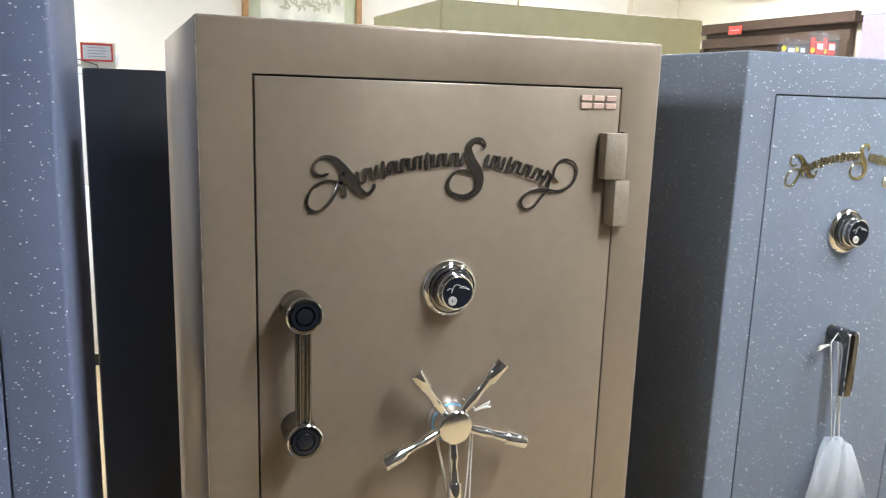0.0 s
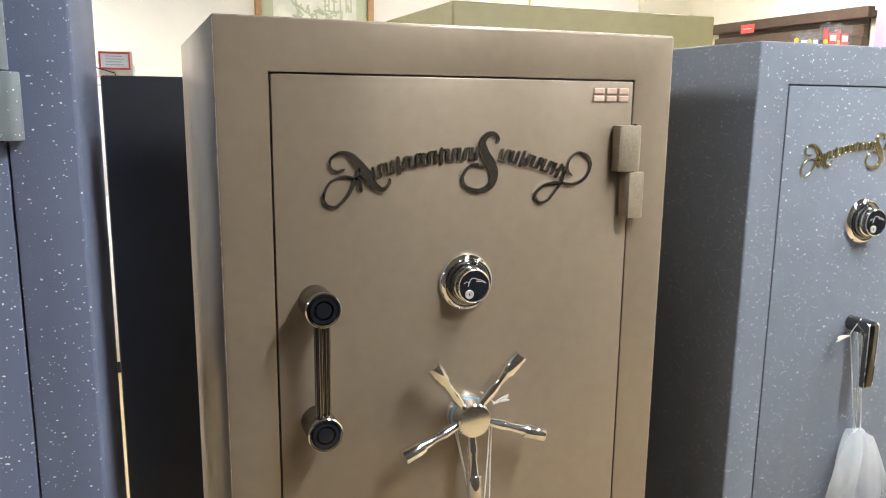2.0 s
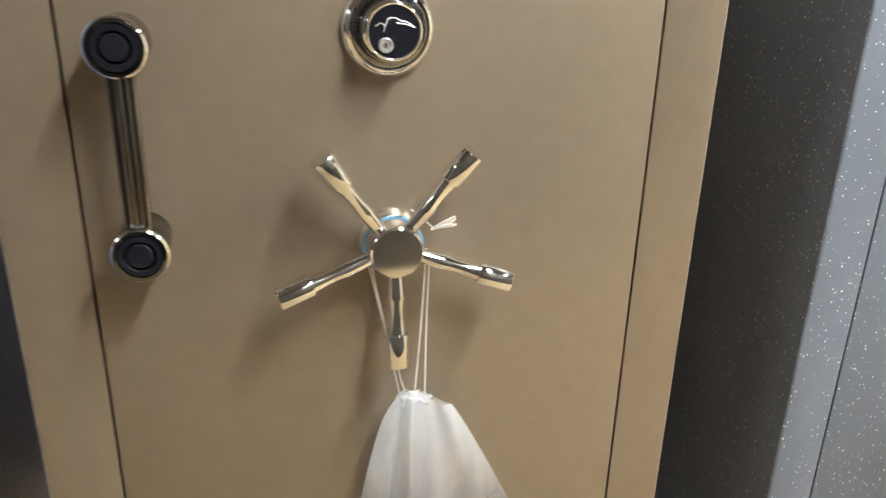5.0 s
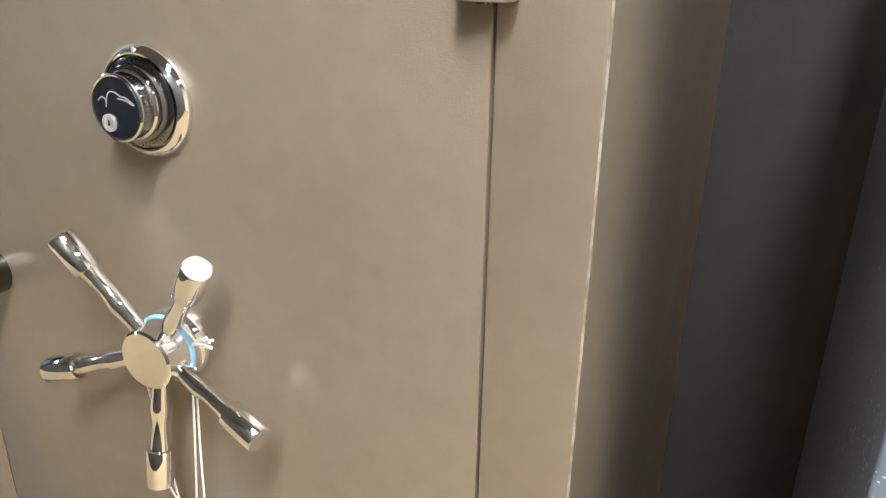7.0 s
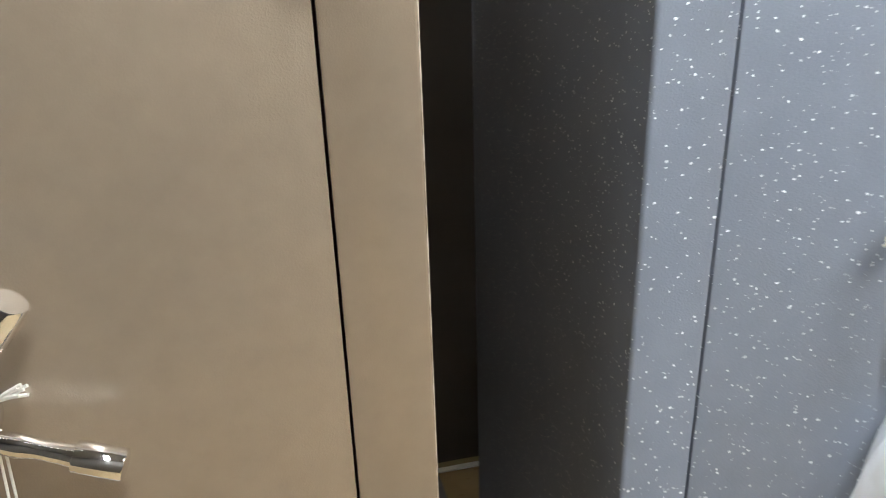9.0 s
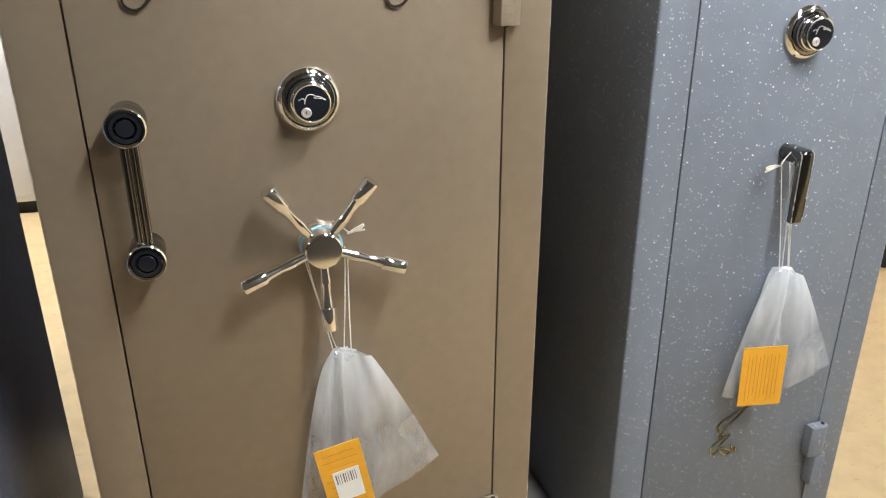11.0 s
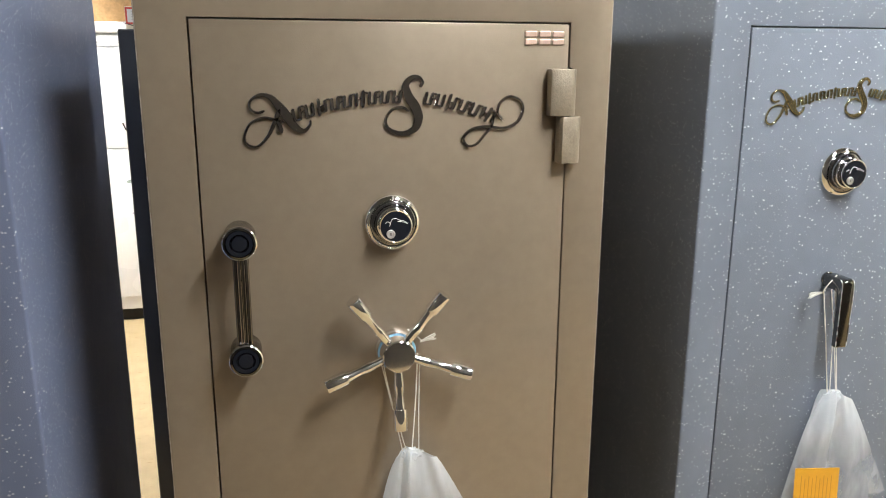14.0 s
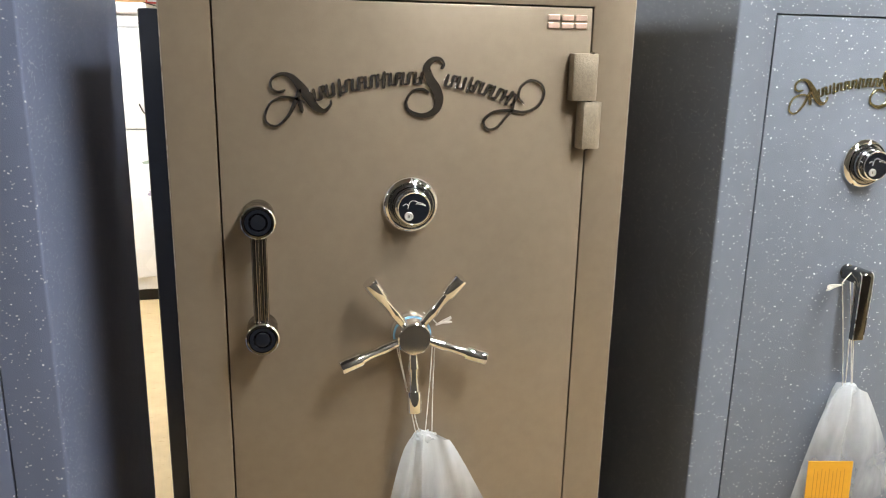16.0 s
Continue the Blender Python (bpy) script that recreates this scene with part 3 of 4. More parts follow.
def lever_handle(x, z, parent):
    """A bent flat lever: a tall shank out of the door that turns down into a tapering grip."""
    lv = new("lever_handle")
    lv.parent = parent
    lv.location = (x, 0, z)
    part("rosette", lathe([(0, 0), (0.0145, 0), (0.0145, 0.003), (0.012, 0.005), (0, 0.005)], 32), NICKEL, lv, smooth=True)
    bend = [(-0.0465 - 0.0105 * math.sin(a), 0.0015 + 0.0105 * math.cos(a)) for a in [math.pi * k / 16 for k in range(9)]]
    outer = [(-0.004, 0.012)] + bend + [(-0.0574, -0.03), (-0.0574, -0.075), (-0.0572, -0.121)]
    inner = [(-0.0462, -0.1215), (-0.0458, -0.075), (-0.0455, -0.026), (-0.0440, -0.0165), (-0.0380, -0.0125), (-0.004, -0.012)]
    half = lambda h: 0.0138 if h > -0.03 else 0.0138 - 0.0014 * (-0.03 - h) / 0.09
    tmp = bmesh.new()
    sides = [[tmp.verts.new((k * half(h), d, h)) for d, h in outer + inner] for k in (-1, 1)]
    n = len(sides[0])
    tmp.faces.new(sides[0])
    tmp.faces.new(sides[1])
    for k in range(n):
        tmp.faces.new((sides[0][k], sides[0][(k + 1) % n], sides[1][(k + 1) % n], sides[1][k]))
    bmesh.ops.recalc_face_normals(tmp, faces=tmp.faces[:])
    rims = [e for e in tmp.edges if abs(e.verts[0].co.x - e.verts[1].co.x) < 0.004]
    bmesh.ops.bevel(tmp, geom=rims, offset=0.0012, segments=2, profile=0.5, affect="EDGES")
    part("grip", tmp, DARK_CHROME, lv, "dark bronze chrome bent grip", smooth=True)
    for k in (-1, 1):
        line = [(k * (half(h) - 0.0006), d - 0.0001, h) for d, h in outer[3:]]
        part("edge_trim", tube(line, 0.0009, 6), SILVER, lv, "bright silver strip along the edge", smooth=True)
    part("end_cap", box((-0.0118, -0.0568, -0.1232), (0.0118, -0.0466, -0.1212), 0.0006), BRASS_NICKEL, lv, "brass-toned worn end")
    return lv


def plastic_bag(name, label, x, y, z, left, right, drop_left, drop_right, cord_from, spread, card_at, tilt, tag, depth):
    """A clear flat bag gathered at its neck, with straight side seams and pointed corners, on cotton cord, a card inside."""
    bag = thing(name, label, "plastic bag", (x, y, z), "bags hung on the safes")
    bm = bmesh.new()
    rows, cols = 30, 30
    rng = random.Random(int(1000 * (x + 3)))
    f = [rng.uniform(0, 6.28) for _ in range(6)]
    for face in (-1, 1):
        grid = []
        for i in range(rows + 1):
            t = i / rows
            line = []
            for j in range(cols + 1):
                u = 2 * j / cols - 1
                half = right if u > 0 else -left
                wide = 0.30 + 0.70 * (t ** 0.92 if u > 0 else t ** 0.72)
                drop = drop_left if u < 0.25 else drop_left + (drop_right - drop_left) * (u - 0.25) / 0.75
                top = -0.020 * abs(u) ** 1.5 + 0.004 * math.sin(3 * u + f[5])
                px = half * u * wide if u > 0 else -half * -u * wide
                fold = 0.55 * math.sin(7.5 * u + f[0] + face) + 0.28 * math.sin(14 * u + f[1] + 1.6 * t) + 0.25 * math.sin(4 * u + f[2] * face + 3 * t)
                swell = (1 - u * u) * (0.35 + 1.15 * t * (1.25 - t))
                py = face * depth * swell * (1 + fold * (1.05 - 0.75 * t)) + 0.0035 * math.sin(5 * u + 9 * t + f[3]) * (1 - u * u)
                pz = top * (1 - t) - drop * t - 0.002 * math.sin(8 * u + f[4]) * t
                line.append(bm.verts.new((px, py, pz)))
            grid.append(line)
        for a, b in zip(grid, grid[1:]):
            for j in range(cols):
                bm.faces.new((a[j], a[j + 1], b[j + 1], b[j]))
    bmesh.ops.remove_doubles(bm, verts=bm.verts[:], dist=0.0004)
    bmesh.ops.recalc_face_normals(bm, faces=bm.faces[:])
    part("film", bm, FILM, bag, "clear crinkled plastic film", smooth=True)
    knot = bmesh.new()
    bmesh.ops.create_icosphere(knot, subdivisions=3, radius=1.0)
    for v in knot.verts:
        k = 1 + 0.22 * math.sin(5 * v.co.x + 3 * v.co.z + f[0]) * math.sin(6 * v.co.z + 4 * v.co.y) + 0.10 * math.sin(13 * v.co.x + f[1])
        v.co = Vector((v.co.x * 0.020 * k + 0.003, v.co.y * 0.010 * k, v.co.z * 0.013 * k - 0.011))
    part("gather", knot, GATHER, bag, "bunched white film at the neck", smooth=True)
    for k, (a, b) in enumerate(cord_from):
        part("cord", tube(spline([a, tuple((Vector(a) + Vector(b)) / 2 + Vector((0.001 * (-1) ** k, 0, 0))), b], 6), 0.0011, 6), COTTON, bag, "thin white cotton cord", smooth=True)
    for k in range(7):
        f = Vector(spread[0])
        way = Vector(spread[1]) + Vector((0.003 * math.sin(k * 2.1), 0.003 * math.cos(k * 1.7), 0.006 * (k / 3 - 1)))
        part("tassel_strand", tube([f, f + way * 0.5 + Vector((0, 0, 0.001)), f + way], 0.0015, 5), COTTON, bag)
    cw, ch = card_at[2], card_at[3]
    card = part("card", box((-cw / 2, -0.001, -ch), (cw / 2, 0.001, 0), 0.0004), CARD, bag, "folded yellow instruction card")
    card.location, card.rotation_euler = (card_at[0], -depth * 1.25, card_at[1]), (0, radians(tilt), radians(0 if tag else -14))
    for k in range(9):
        wd = cw * (0.36 + 0.06 * math.sin(k * 1.9))
        at = cw * (0.085 * k - 0.36)
        if tag:
            bm = box((-wd, -0.0016, -ch * (0.10 + 0.09 * k) - 0.0012), (wd * 0.9, -0.0011, -ch * (0.10 + 0.09 * k)))
        else:
            bm = box((at, -0.0016, -ch * (0.93 - 0.05 * (k % 3))), (at + 0.0013, -0.0011, -ch * (0.12 + 0.04 * (k % 2))))
        part("print_line", bm, CARD_INK, card, "small brown print, not legible")
    if tag:
        tg = part("sticker", box((-0.020, -0.0026, -0.115), (0.026, -0.0018, -0.052), 0.0003), WHITE_PAPER, card, "white sticker with grey bars")
        for k in range(9):
            bx = -0.016 + 0.0042 * k
            part("printed_bar", box((bx, -0.0031, -0.078), (bx + 0.0012 + 0.0010 * (k % 3 == 0), -0.0027, -0.058)), GREY_INK, tg)
    return bag


def safe(name, label, x, y, w, d, h, rim, paint, group="safes in the row"):
    t = thing(name, label, "safe", (x, y, 0), group)
    safe_body(w, d, h, rim, paint, t)
    door = safe_door(w, h, rim, paint, t)
    return t, door


H = 1.505
bronze, door = safe("bronze_safe", "bronze brown painted steel gun safe, closed, with chrome five-spoke wheel", 0, 0, 0.762, 0.66, H, 0.075, BRONZE)
for z in (1.2775, 0.232):
    hinge(0.3065, z, HINGE_BRONZE, bronze)
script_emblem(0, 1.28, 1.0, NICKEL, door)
badge(0.225, 1.405, door)
combination_dial(0, 1.105, door)
pull_handle(-0.2475, 1.094, 0.903, door)
spoke_wheel(0.002, 0.8815, door)

granite, door = safe("granite_safe", "blue-grey speckled steel gun safe, closed, with a dark lever handle", 0.869, 0, 0.596, 0.54, H, 0.075, GRANITE)
for z in (1.2775, 0.232):
    hinge(0.225, z, GRANITE, granite)
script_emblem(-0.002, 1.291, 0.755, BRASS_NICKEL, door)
combination_dial(0.0, 1.165, door)
lever_handle(-0.001, 0.953, door)
part("line_emblem", tube(spline([(0.03, -0.002, 0.40), (-0.045, -0.002, 0.365), (-0.052, -0.002, 0.345), (-0.035, -0.002, 0.325), (-0.062, -0.002, 0.305), (-0.058, -0.002, 0.283), (-0.035, -0.002, 0.296), (-0.008, -0.002, 0.283), (-0.012, -0.002, 0.300)], 6), 0.0022, 6), BRASS_NICKEL, door, "raised brass-toned line emblem", smooth=True)

part("line_emblem", tube(spline([(0.012, -0.003, 0.392), (-0.030, -0.003, 0.352), (-0.048, -0.003, 0.326), (-0.020, -0.003, 0.330), (-0.044, -0.003, 0.300), (-0.022, -0.003, 0.276), (-0.002, -0.003, 0.290), (0.002, -0.003, 0.276)], 6), 0.0019, 6), BRASS_NICKEL, door, "raised brass-toned line emblem", smooth=True)

tall, door = safe("tall_granite_safe", "tall dark blue speckled steel safe, closed, hinges towards the bronze safe", -1.008, -0.08, 0.92, 0.74, 1.86, 0.075, GRANITE_DARK)
for z in (1.420, 0.232):
    hinge(0.387, z, HINGE_GREY, tall)

black = thing("black_safe", "plain black steel safe standing behind with its back turned", "safe", (-0.171, 0.98, 0), "safes in the back row")
part("body", box((-0.381, 0, 0), (0.381, 0.62, 1.447), 0.006, 3), BLACK_PAINT, black, smooth=True)
part("door", box((-0.31, 0.62, 0.075), (0.31, 0.635, 1.372), 0.003), BLACK_PAINT, black)

olive = thing("olive_safe", "olive green steel safe standing behind with its back turned", "safe", (0.785, 0.90, 0), "safes in the back row")
part("body", box((-0.445, 0, 0), (0.445, 0.60, 1.663), 0.006, 3), OLIVE, olive, smooth=True)
part("door", box((-0.37, 0.60, 0.075), (0.37, 0.615, 1.588), 0.003), OLIVE, olive)
# Thin dark sheet paints the gap's shade over the olive back, below 1.40.
part("back_shade_sheet", box((-0.4455, -0.003, 0.02), (0.4455, 0.001, 1.40), 0.001), BACK_SHADE, olive, "dark sheet on the safe's back, gap shade in its colour")
part("cable_grommet", lathe([(0.0, 0.001), (0.008, 0.001), (0.010, 0.004), (0.019, 0.004), (0.021, 0.0), (0.019, -0.001)], 32, m=Matrix.Translation((-0.348, -0.003, 0.117))), BLACK_RUBBER, olive, "black cable grommet in the safe's back", smooth=True)
tagged(part("floor_board", box((0.385, 0.10, 0.0), (0.567, 0.882, 0.008), 0.001), BOARD_GREY), "dusty grey board lying on the floor between the safes", "board")
tagged(part("paper_strip", box((0.30, 0.884, 0.0), (1.1, 0.8975, 0.006), 0.001), WHITE_PAPER), "pale dusty strip lying along the safe's foot", "strip")

# ---- worn front edges of the bronze safe ----
def chipped_edge_material():
    m = material("chipped_bronze_edge", (0.30, 0.245, 0.185), 0.35, 0.3, 0.1, 60)
    nt = m.node_tree
    b = nt.nodes["Principled BSDF"]
    base = b.inputs["Base Color"].links[0].from_socket
    co = nt.nodes.new("ShaderNodeTexCoord")
    n = nt.nodes.new("ShaderNodeTexNoise")
    n.inputs["Scale"].default_value, n.inputs["Detail"].default_value = 70, 4
    nt.links.new(co.outputs["Object"], n.inputs["Vector"])
    rg = nt.nodes.new("ShaderNodeMapRange")
    rg.inputs["From Min"].default_value, rg.inputs["From Max"].default_value = 0.38, 0.66
    nt.links.new(n.outputs["Fac"], rg.inputs["Value"])
    mix = nt.nodes.new("ShaderNodeMix")
    mix.data_type = "RGBA"
    nt.links.new(rg.outputs[0], mix.inputs[0])
    nt.links.new(base, mix.inputs[6])
    mix.inputs[7].default_value = (0.56, 0.51, 0.44, 1)
    nt.links.new(mix.outputs[2], b.inputs["Base Color"])
    return m


CHIPPED = chipped_edge_material()
for a, b in (((-0.376, 0.0017, 1.5033), (0.376, 0.0017, 1.5033)), ((-0.3793, 0.0017, 0.01), (-0.3793, 0.0017, 1.50)), ((0.3793, 0.0017, 0.01), (0.3793, 0.0017, 1.50))):
    part("worn_edge", tube([a, b], 0.0013, 6), CHIPPED, bronze, "chipped paint along the edge", smooth=True)

# ---- bags ----
plastic_bag("plastic_bag", "clear plastic bag with tilted yellow card on the spoke wheel", 0.020, -0.031, 0.703, -0.088, 0.166, 0.31, 0.250,
            (((-0.047, 0.006, 0.165), (-0.012, 0, -0.002)), ((-0.044, 0.006, 0.170), (-0.028, 0.002, 0.085)), ((0.017, 0.006, 0.175), (0.005, 0, -0.002)), ((0.021, 0.006, 0.172), (0.017, 0, -0.003)), ((0.0, 0.006, 0.220), (0.026, 0.008, 0.196)), ((-0.018, -0.010, 0.048), (-0.005, 0, -0.002))),
            ((0.022, 0.006, 0.196), (0.024, -0.006, 0.010)), (-0.022, -0.165, 0.078, 0.150), -10, True, 0.022)
plastic_bag("plastic_bag", "clear plastic bag with upright yellow card on the lever handle", 0.884, -0.033, 0.727, -0.100, 0.164, 0.276, 0.242,
            (((-0.046, 0.004, 0.212), (-0.012, 0, -0.002)), ((-0.020, 0.004, 0.241), (-0.046, 0.004, 0.212)), ((-0.034, -0.002, 0.215), (0.008, 0, -0.002)), ((-0.024, -0.004, 0.212), (-0.006, 0, -0.002)), ((-0.022, 0.002, 0.210), (0.010, 0, -0.002))),
            ((-0.046, 0.006, 0.207), (-0.026, 0.004, -0.006)), (-0.038, -0.150, 0.088, 0.134), -2, False, 0.024)

# ---- things on the safes ----
def blister_pack(x, y, w, h, red, turn):
    """A clear shell with a hanging tab over a printed insert: an accent strip, a framed label and a band."""
    p = thing("blister_pack", "small clear blister pack with red and yellow print" if red else "small clear blister pack with a black framed label", "package", (x, y, H), "packs on the speckled safe")
    p.rotation_euler = (0, 0, radians(turn))
    a = w / 2
    part("shell", box((-a, -0.020, 0.0), (a, 0.002, h), 0.004, 2), BLISTER, p, "clear plastic shell", smooth=True)
    part("hanging_tab", box((-0.006, -0.001, h), (0.006, 0.0008, h + 0.007), 0.0006), BLISTER, p, "clear hanging tab")
    part("accent_strip", box((-a + 0.003, -0.012, 0.004), (-a + 0.015, -0.010, h * (0.86 if red else 0.55))), RED_INK if red else LILAC, p, "red strip" if red else "lilac strip")
    part("yellow_patch", lathe([(0, 0), (0.0062, 0), (0.0062, 0.0012), (0, 0.0012)], 20, m=Matrix.Translation((-a + 0.009, -0.0125, 0.034))), YELLOW_INK, p, "round yellow mark")
    part("label_frame", box((-a + 0.018, -0.012, 0.008), (a - 0.004, -0.010, h * 0.74), 0.0006), RED_INK if red else GREY_INK, p)
    part("pale_label", box((-a + 0.022, -0.0135, h * 0.50), (a - 0.008, -0.0122, h * 0.68)), WHITE_PAPER, p)
    part("band", box((-a + 0.018, -0.0135, h * 0.40), (a - 0.004, -0.0122, h * 0.46)), RED_INK, p)


blister_pack(0.964, 0.30, 0.046, 0.052, False, -8)
blister_pack(1.008, 0.31, 0.044, 0.056, False, 4)
blister_pack(1.052, 0.30, 0.046, 0.074, True, -5)
blister_pack(1.100, 0.31, 0.050, 0.076, True, 6)
pl = bmesh.new()
for k in range(4):
    box((0.87 + 0.012 * k, 0.33, H + 0.006 * k), (1.01 - 0.02 * k, 0.50, H + 0.006 * k + 0.005), 0.001, bm=pl)
tagged(part("paper_stack", pl, WHITE_PAPER), "low stack of pale papers on the speckled safe", "papers")

sign = thing("price_sign", "small white sign card with a red border in a wire stand", "sign", (-0.521, 1.20, 1.442))
part("backing", box((-0.040, 0.004, 0.0), (0.046, 0.006, 0.076), 0.0008), WALL_PAINT, sign)
part("card", box((-0.036, 0.0005, 0.028), (0.038, 0.0035, 0.072), 0.0005), WHITE_PAPER, sign)
bm = box((-0.038, -0.001, 0.068), (0.040, 0.0, 0.0735))
box((-0.038, -0.001, 0.0265), (0.040, 0.0, 0.0315), bm=bm)
box((-0.038, -0.001, 0.0315), (-0.0335, 0.0, 0.068), bm=bm)
box((0.0355, -0.001, 0.0315), (0.040, 0.0, 0.068), bm=bm)
part("border", bm, RED_INK, sign, "printed red border")
for k in range(4):
    part("print_line", box((-0.022, -0.0004, 0.038 + 0.0075 * k), (0.024 - 0.004 * (k % 2), 0.0003, 0.0405 + 0.0075 * k)), FAINT_INK, sign)
part("wire_stand", tube(spline([(-0.045, -0.004, 0.030), (-0.010, -0.004, 0.020), (0.0, -0.004, 0.016), (0.001, -0.004, 0.0)], 5), 0.0013, 6), NICKEL, sign)

# ---- white antique safe across the aisle ----
ws = thing("white_antique_safe", "white enamel antique safe with painted decals and a dark plinth", "safe", (-0.92, 3.0, 0))
part("plinth", box((-0.44, 0.03, 0), (0.44, 0.62, 0.066), 0.004), BLACK_AND_SHADE, ws, "dark recessed plinth")
part("body", box((-0.45, 0.0, 0.066), (0.45, 0.65, 1.50), 0.010, 3), WHITE_ENAMEL, ws, smooth=True)
part("top_moulding", box((-0.465, -0.015, 1.50), (0.465, 0.665, 1.556), 0.012, 3), WHITE_ENAMEL, ws, smooth=True)
part("corner_pilaster", box((-0.45, -0.010, 0.10), (-0.047, 0.0, 1.49), 0.004), PALE_ENAMEL, ws, "pale grey corner panel", smooth=True)
part("door", box((-0.041, -0.014, 0.14), (0.40, 0.0, 0.926), 0.005), WHITE_ENAMEL, ws, smooth=True)
part("door", box((-0.041, -0.014, 0.932), (0.40, 0.0, 1.43), 0.005), WHITE_ENAMEL, ws, smooth=True)
part("head_line", box((-0.45, -0.017, 1.452), (0.45, -0.0105, 1.460), 0.001), FAINT_INK, ws, "thin grey painted line")
for k in range(5):
    a = 0.002 + 0.032 * k
    bm = box((a, -0.0165, 1.318), (a + 0.006, -0.0142, 1.366 - 0.016 * (k % 2)))
    box((a + 0.006, -0.0165, 1.318), (a + 0.020, -0.0142, 1.323), bm=bm)
    box((a + 0.018, -0.0165, 1.325), (a + 0.023, -0.0142, 1.350), bm=bm)
    part("painted_stroke", bm, FAINT_INK, ws, "faded grey painted strokes")
part("dial", lathe([(0, 0), (0.015, 0), (0.014, 0.005), (0.010, 0.007), (0.009, 0.016), (0, 0.017)], 32, m=Matrix.Translation((0.072, -0.014, 1.163))), SILVER, ws, "nickel combination dial", smooth=True)
part("handle", tube(spline([(0.052, -0.022, 1.060), (0.066, -0.034, 1.030), (0.080, -0.034, 1.012), (0.098, -0.024, 1.004)], 6), 0.0038, 8), NICKEL, ws, "nickel lever", smooth=True)
rng = random.Random(4)
for k in range(14):
    cx, cz = rng.gauss(0.085, 0.022), rng.gauss(0.80 if k % 2 else 0.59, 0.035)
    tmp = bmesh.new()
    bmesh.ops.create_uvsphere(tmp, u_segments=8, v_segments=5, radius=0.014)
    tmp.transform(Matrix.Translation((cx, -0.0145, cz)) @ Matrix.Diagonal((1.3, 0.08, 0.6, 1)) @ Matrix.Rotation(rng.uniform(0, 3), 4, "Y"))
    part("flower_decal", tmp, FLOWER_GREEN if k % 2 else LILAC, ws)
bk = thing("basket", "round tan woven basket on the white safe", "basket", (-0.93, 3.28, 1.556))
part("bowl", lathe([(0, 0), (0.10, 0), (0.14, 0.06), (0.155, 0.13), (0.147, 0.13), (0.13, 0.06), (0.09, 0.01), (0, 0.01)], 40, m=pose(0, 0, 0, -90, 0, 0)), TAN, bk, smooth=True)
part("rim_band", tube([(0.152 * math.cos(2 * math.pi * k / 36), 0.152 * math.sin(2 * math.pi * k / 36), 0.13) for k in range(37)], 0.008, 8), TAN, bk, smooth=True)

# ---- far walls ----
pic = thing("framed_picture", "oak framed landscape print with a sage mat", "picture", (0.655, 3.996, 2.08))
bm = box((-0.385, -0.035, -0.36), (-0.345, 0, 0.36), 0.006)
box((0.345, -0.035, -0.36), (0.385, 0, 0.36), 0.006, bm=bm)
box((-0.345, -0.035, -0.36), (0.345, 0, -0.335), 0.006, bm=bm)
box((-0.345, -0.035, 0.32), (0.345, 0, 0.36), 0.006, bm=bm)
part("frame", bm, OAK, pic, "honey oak frame")
part("mat_board", box((-0.345, -0.014, -0.335), (0.345, -0.004, 0.32)), MAT_GREEN, pic)
art = material("landscape_print", (0.74, 0.74, 0.64), 0.35, 0.0, 0.3, 9)
part("print", box((-0.27, -0.018, -0.335), (0.27, -0.0145, 0.26)), art, pic, "pale landscape print behind glass")
rng = random.Random(8)
LEAF_WASH = material("painted_leaf_wash", (0.50, 0.52, 0.37), 0.5, 0.0, 0.25, 50)
for k in range(44):
    cx, cz = rng.gauss(0.02, 0.09), -0.16 + abs(rng.gauss(0, 0.045))
    tmp = bmesh.new()
    bmesh.ops.create_icosphere(tmp, subdivisions=1, radius=rng.uniform(0.008, 0.026))
    tmp.transform(Matrix.Translation((cx, -0.0185, cz)) @ Matrix.Rotation(rng.uniform(0, 3), 4, "Y") @ Matrix.Diagonal((1.5, 0.03, 0.45, 1)))
    part("painted_shrub", tmp, LEAF_WASH, pic)
for k in range(6):
    cx = 0.05 + 0.035 * k + rng.uniform(-0.01, 0.01)
    part("painted_trunk", box((cx, -0.0192, -0.12), (cx + 0.010, -0.0182, 0.24)), LEAF_WASH, pic)
part("painted_bank", box((-0.26, -0.0190, -0.02), (0.04, -0.0181, 0.012)), WHITE_PAPER, pic)

cab = thing("walnut_display_cabinet", "dark walnut wall cabinet with a moulded top rail", "cabinet", (3.35, 2.92, 0))
part("back_panel", box((0.19, -0.62, 0.0), (0.206, 0.64, 1.94), 0.002), WALNUT, cab)
part("top_rail", box((0.13, -0.66, 1.90), (0.206, 0.68, 1.965), 0.006), WALNUT, cab, "moulded dark top rail")
part("upper_rail", box((0.155, -0.62, 1.80), (0.19, 0.64, 1.865), 0.004), WALNUT, cab)
for y in (-0.62, 0.60):
    part("side_post", box((0.145, y, 0.0), (0.19, y + 0.045, 1.80), 0.003), WALNUT, cab)
for z in (0.35, 0.85, 1.35):
    part("shelf", box((-0.12, -0.575, z), (0.19, 0.60, z + 0.022), 0.002), WALNUT, cab)
part("tag", box((0.124, 0.222, 1.882), (0.129, 0.345, 1.938)), RED_INK, cab, "red price tag with a pale line")
part("tag_line", box((0.121, 0.245, 1.906), (0.1235, 0.322, 1.912)), FAINT_INK, cab)

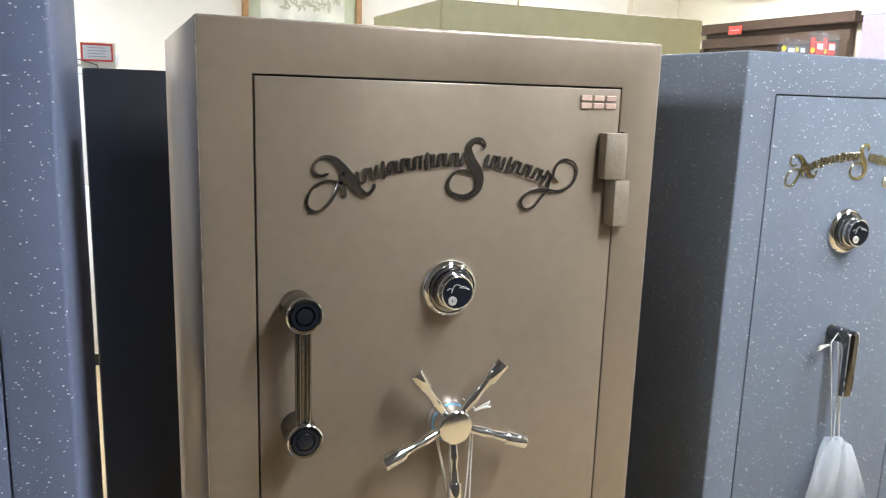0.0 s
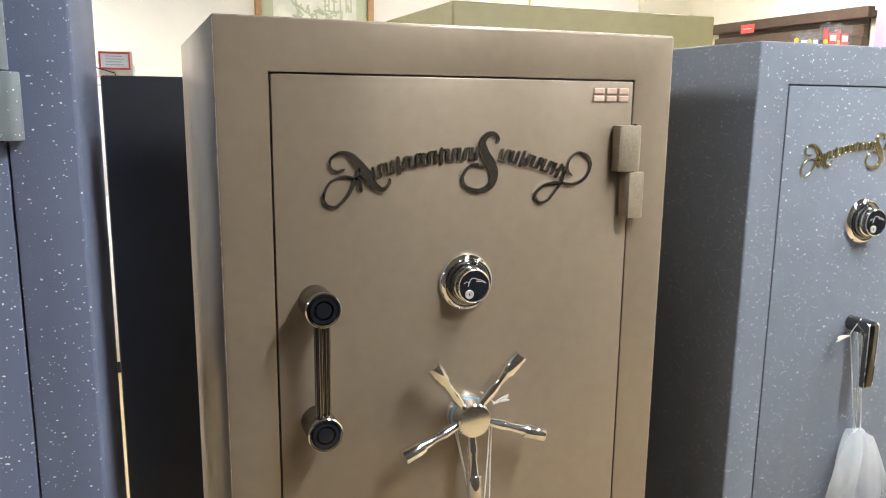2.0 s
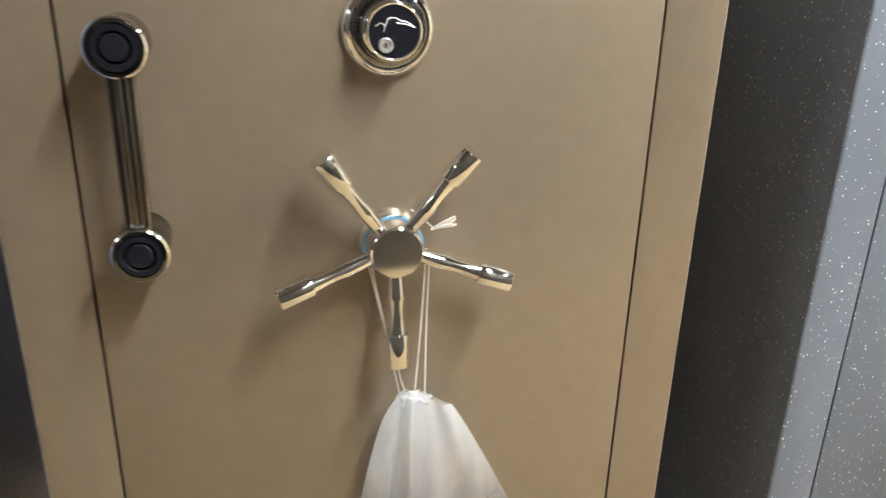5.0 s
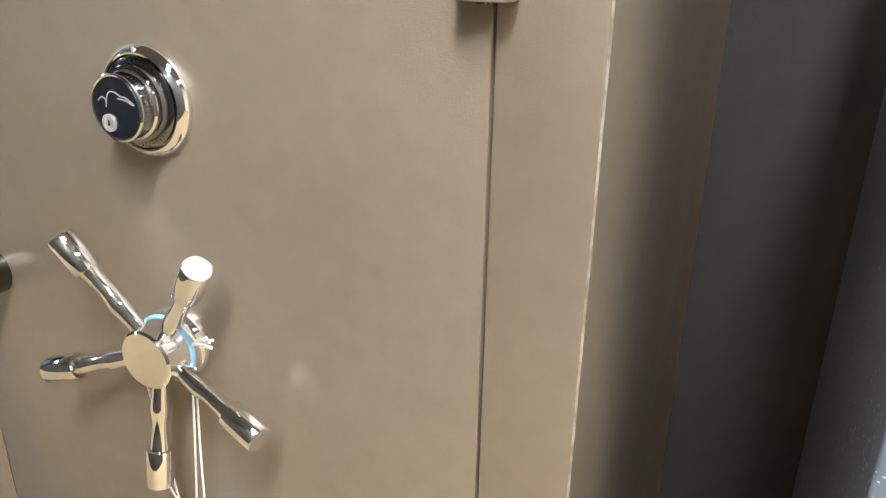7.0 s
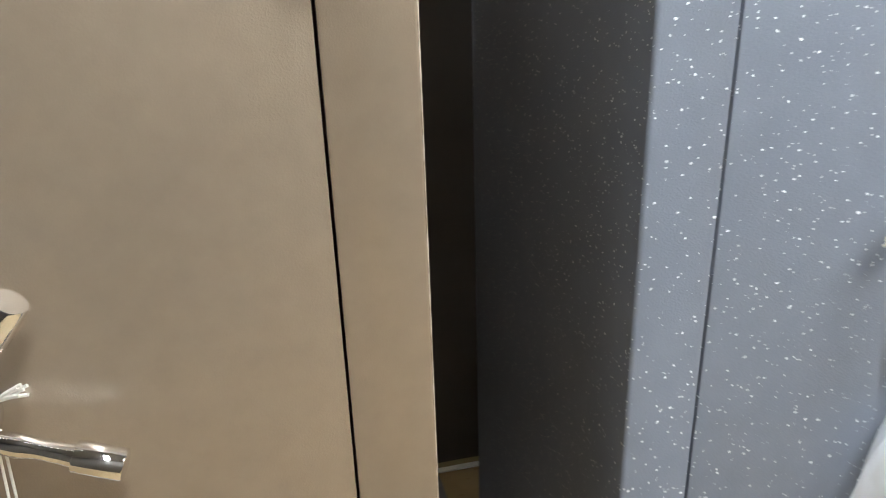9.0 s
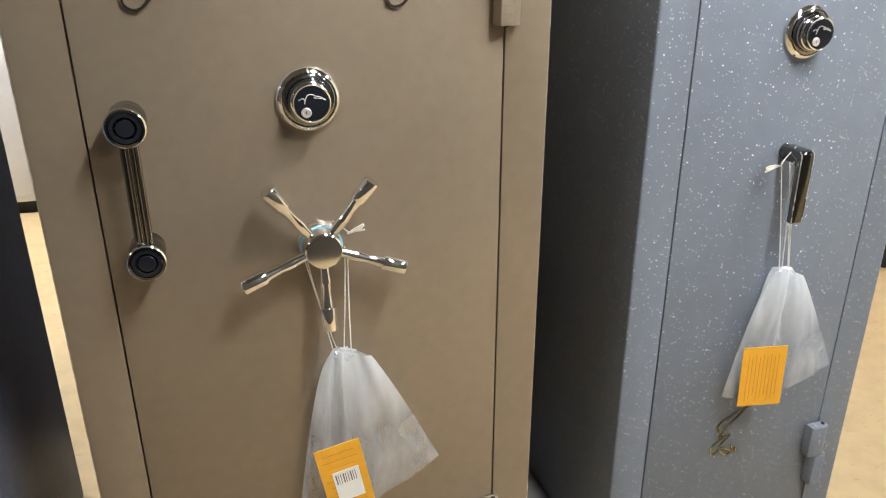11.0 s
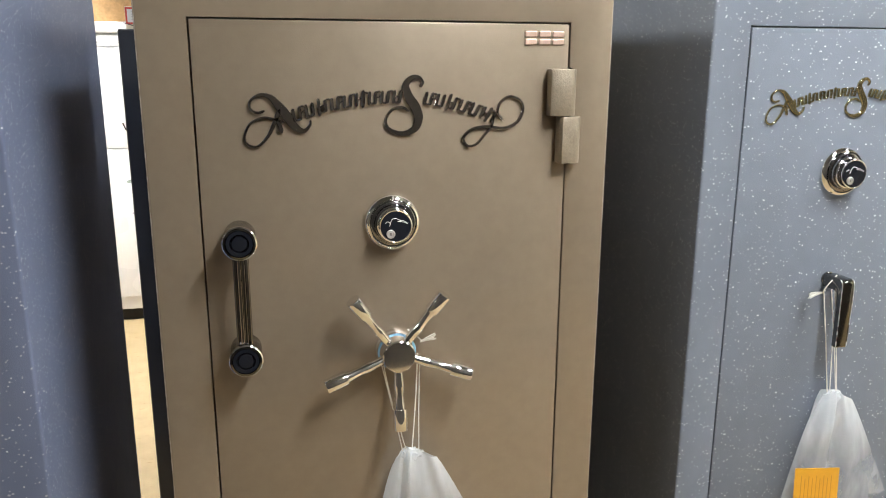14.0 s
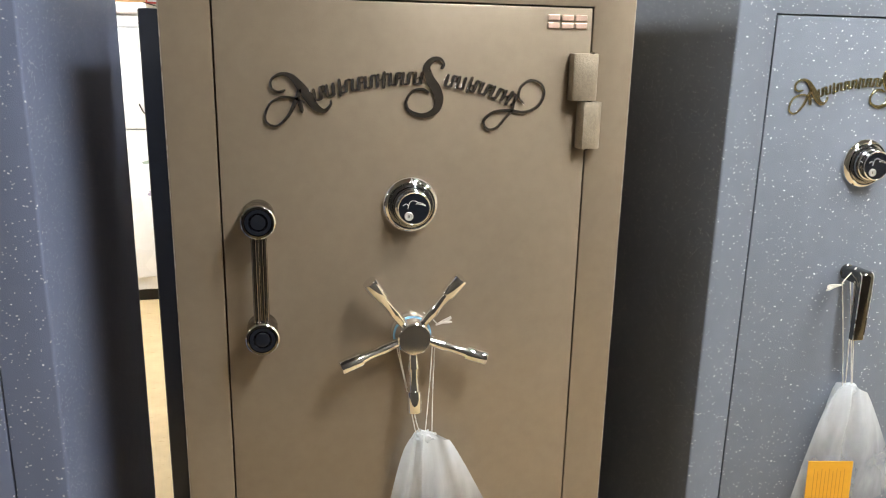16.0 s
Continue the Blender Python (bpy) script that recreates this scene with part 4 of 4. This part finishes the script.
ship = thing("ship_wall_sculpture", "weathered iron sailing ship sculpture hung on the wall", "wall art", (3.54, 2.90, 2.06))
line = spline([(0, 0.42, 0.15), (0, 0.28, 0.095), (0, 0.10, 0.082), (0, -0.15, 0.088), (0, -0.38, 0.12)], 6)
part("hull", tube(line, [0.020 + 0.056 * math.sin(math.pi * min(1, 0.12 + 0.85 * k / (len(line) - 1))) for k in range(len(line))], 10, flat=0.35), IRON, ship, "dark iron hull", smooth=True)
for k, y in enumerate((0.20, 0.0, -0.22)):
    part("mast", tube([(0, y, 0.06), (0, y, 0.62 - 0.06 * abs(k - 1))], 0.007, 8), IRON, ship)
    for j in range(3):
        wdt = 0.085 - 0.014 * j
        bm = bmesh.new()
        g = [[bm.verts.new((-0.035 * math.sin(math.pi * v / 5) - 0.006, y + wdt * (2 * u / 6 - 1) * (1.1 - 0.1 * v / 5), 0.125 + 0.145 * j + 0.125 * v / 5)) for u in range(7)] for v in range(6)]
        for v in range(5):
            for u in range(6):
                bm.faces.new((g[v][u], g[v][u + 1], g[v + 1][u + 1], g[v + 1][u]))
        ret = bmesh.ops.extrude_face_region(bm, geom=bm.faces[:])
        bmesh.ops.translate(bm, vec=(0.003, 0, 0), verts=[q for q in ret["geom"] if isinstance(q, bmesh.types.BMVert)])
        bmesh.ops.recalc_face_normals(bm, faces=bm.faces[:])
        part("sail", bm, SAILCLOTH, ship, "pale brass sail", smooth=True)
part("bowsprit", tube([(0, 0.40, 0.12), (0, 0.56, 0.20)], 0.006, 8), IRON, ship)
for k in range(7):
    part("rigging_line", tube([(0, 0.54 - 0.05 * k, 0.19 - 0.018 * k), (0, 0.20, 0.58 - 0.06 * k)], 0.0022, 5), IRON, ship)

lb = thing("lilac_board", "lilac display board leaning on the wall", "board", (3.50, 1.95, 0))
part("panel", box((0.0, -0.35, 0.0), (0.02, 0.27, 1.935), 0.003), LILAC, lb)
part("edge_frame", box((-0.006, -0.36, 1.935), (0.026, 0.28, 1.96), 0.003), WHITE_PAPER, lb)

# ---- low shelf with cartons across the aisle ----
sh = thing("low_shelf", "low orange-edged shelf board on a dark base with painted shade", "shelf", (2.85, 1.30, 0))
part("board", box((-0.37, -0.24, 0.125), (0.55, 0.30, 0.155), 0.003), ORANGE_EDGE, sh)
# Dark base block; its colour also holds the shade under the board.
part("dark_base", box((-0.33, -0.16, 0.0), (0.50, 0.28, 0.125), 0.003), BLACK_AND_SHADE, sh)


def carton(x, y, z, w, d, h):
    c = thing("carton", "red cardboard carton with pale printed bands", "carton", (x, y, z), "cartons on the low shelf")
    part("box_body", box((-w / 2, -d / 2, 0), (w / 2, d / 2, h), 0.004), RED_BOX, c)
    part("tape", box((-w / 2 - 0.001, -d / 2 - 0.002, h * 0.40), (w / 2 + 0.001, -d / 2 + 0.001, h * 0.52)), WHITE_PAPER, c, "pale printed band")
    for k in range(5):
        part("print_line", box((-w * 0.38, -d / 2 - 0.0022, h * (0.62 + 0.06 * k)), (w * (0.05 + 0.05 * (k % 2)), -d / 2 + 0.001, h * (0.64 + 0.06 * k))), WHITE_PAPER, c)


carton(2.62, 1.26, 0.155, 0.26, 0.34, 0.40)
carton(2.91, 1.28, 0.155, 0.26, 0.34, 0.36)
carton(3.19, 1.26, 0.155, 0.26, 0.34, 0.40)

case = thing("black_case", "black hard plastic case on the red cartons", "case", (2.66, 1.26, 0.555))
part("shell", box((-0.14, -0.15, 0), (0.14, 0.15, 0.15), 0.015, 3), BLACK_PAINT, case, smooth=True)
part("latch", box((-0.03, -0.158, 0.06), (0.03, -0.150, 0.09), 0.002), DARK_CHROME, case)
part("handle", tube(spline([(-0.06, -0.15, 0.11), (-0.05, -0.18, 0.12), (0.05, -0.18, 0.12), (0.06, -0.15, 0.11)], 5), 0.007, 8), BLACK_GLOSS, case, smooth=True)
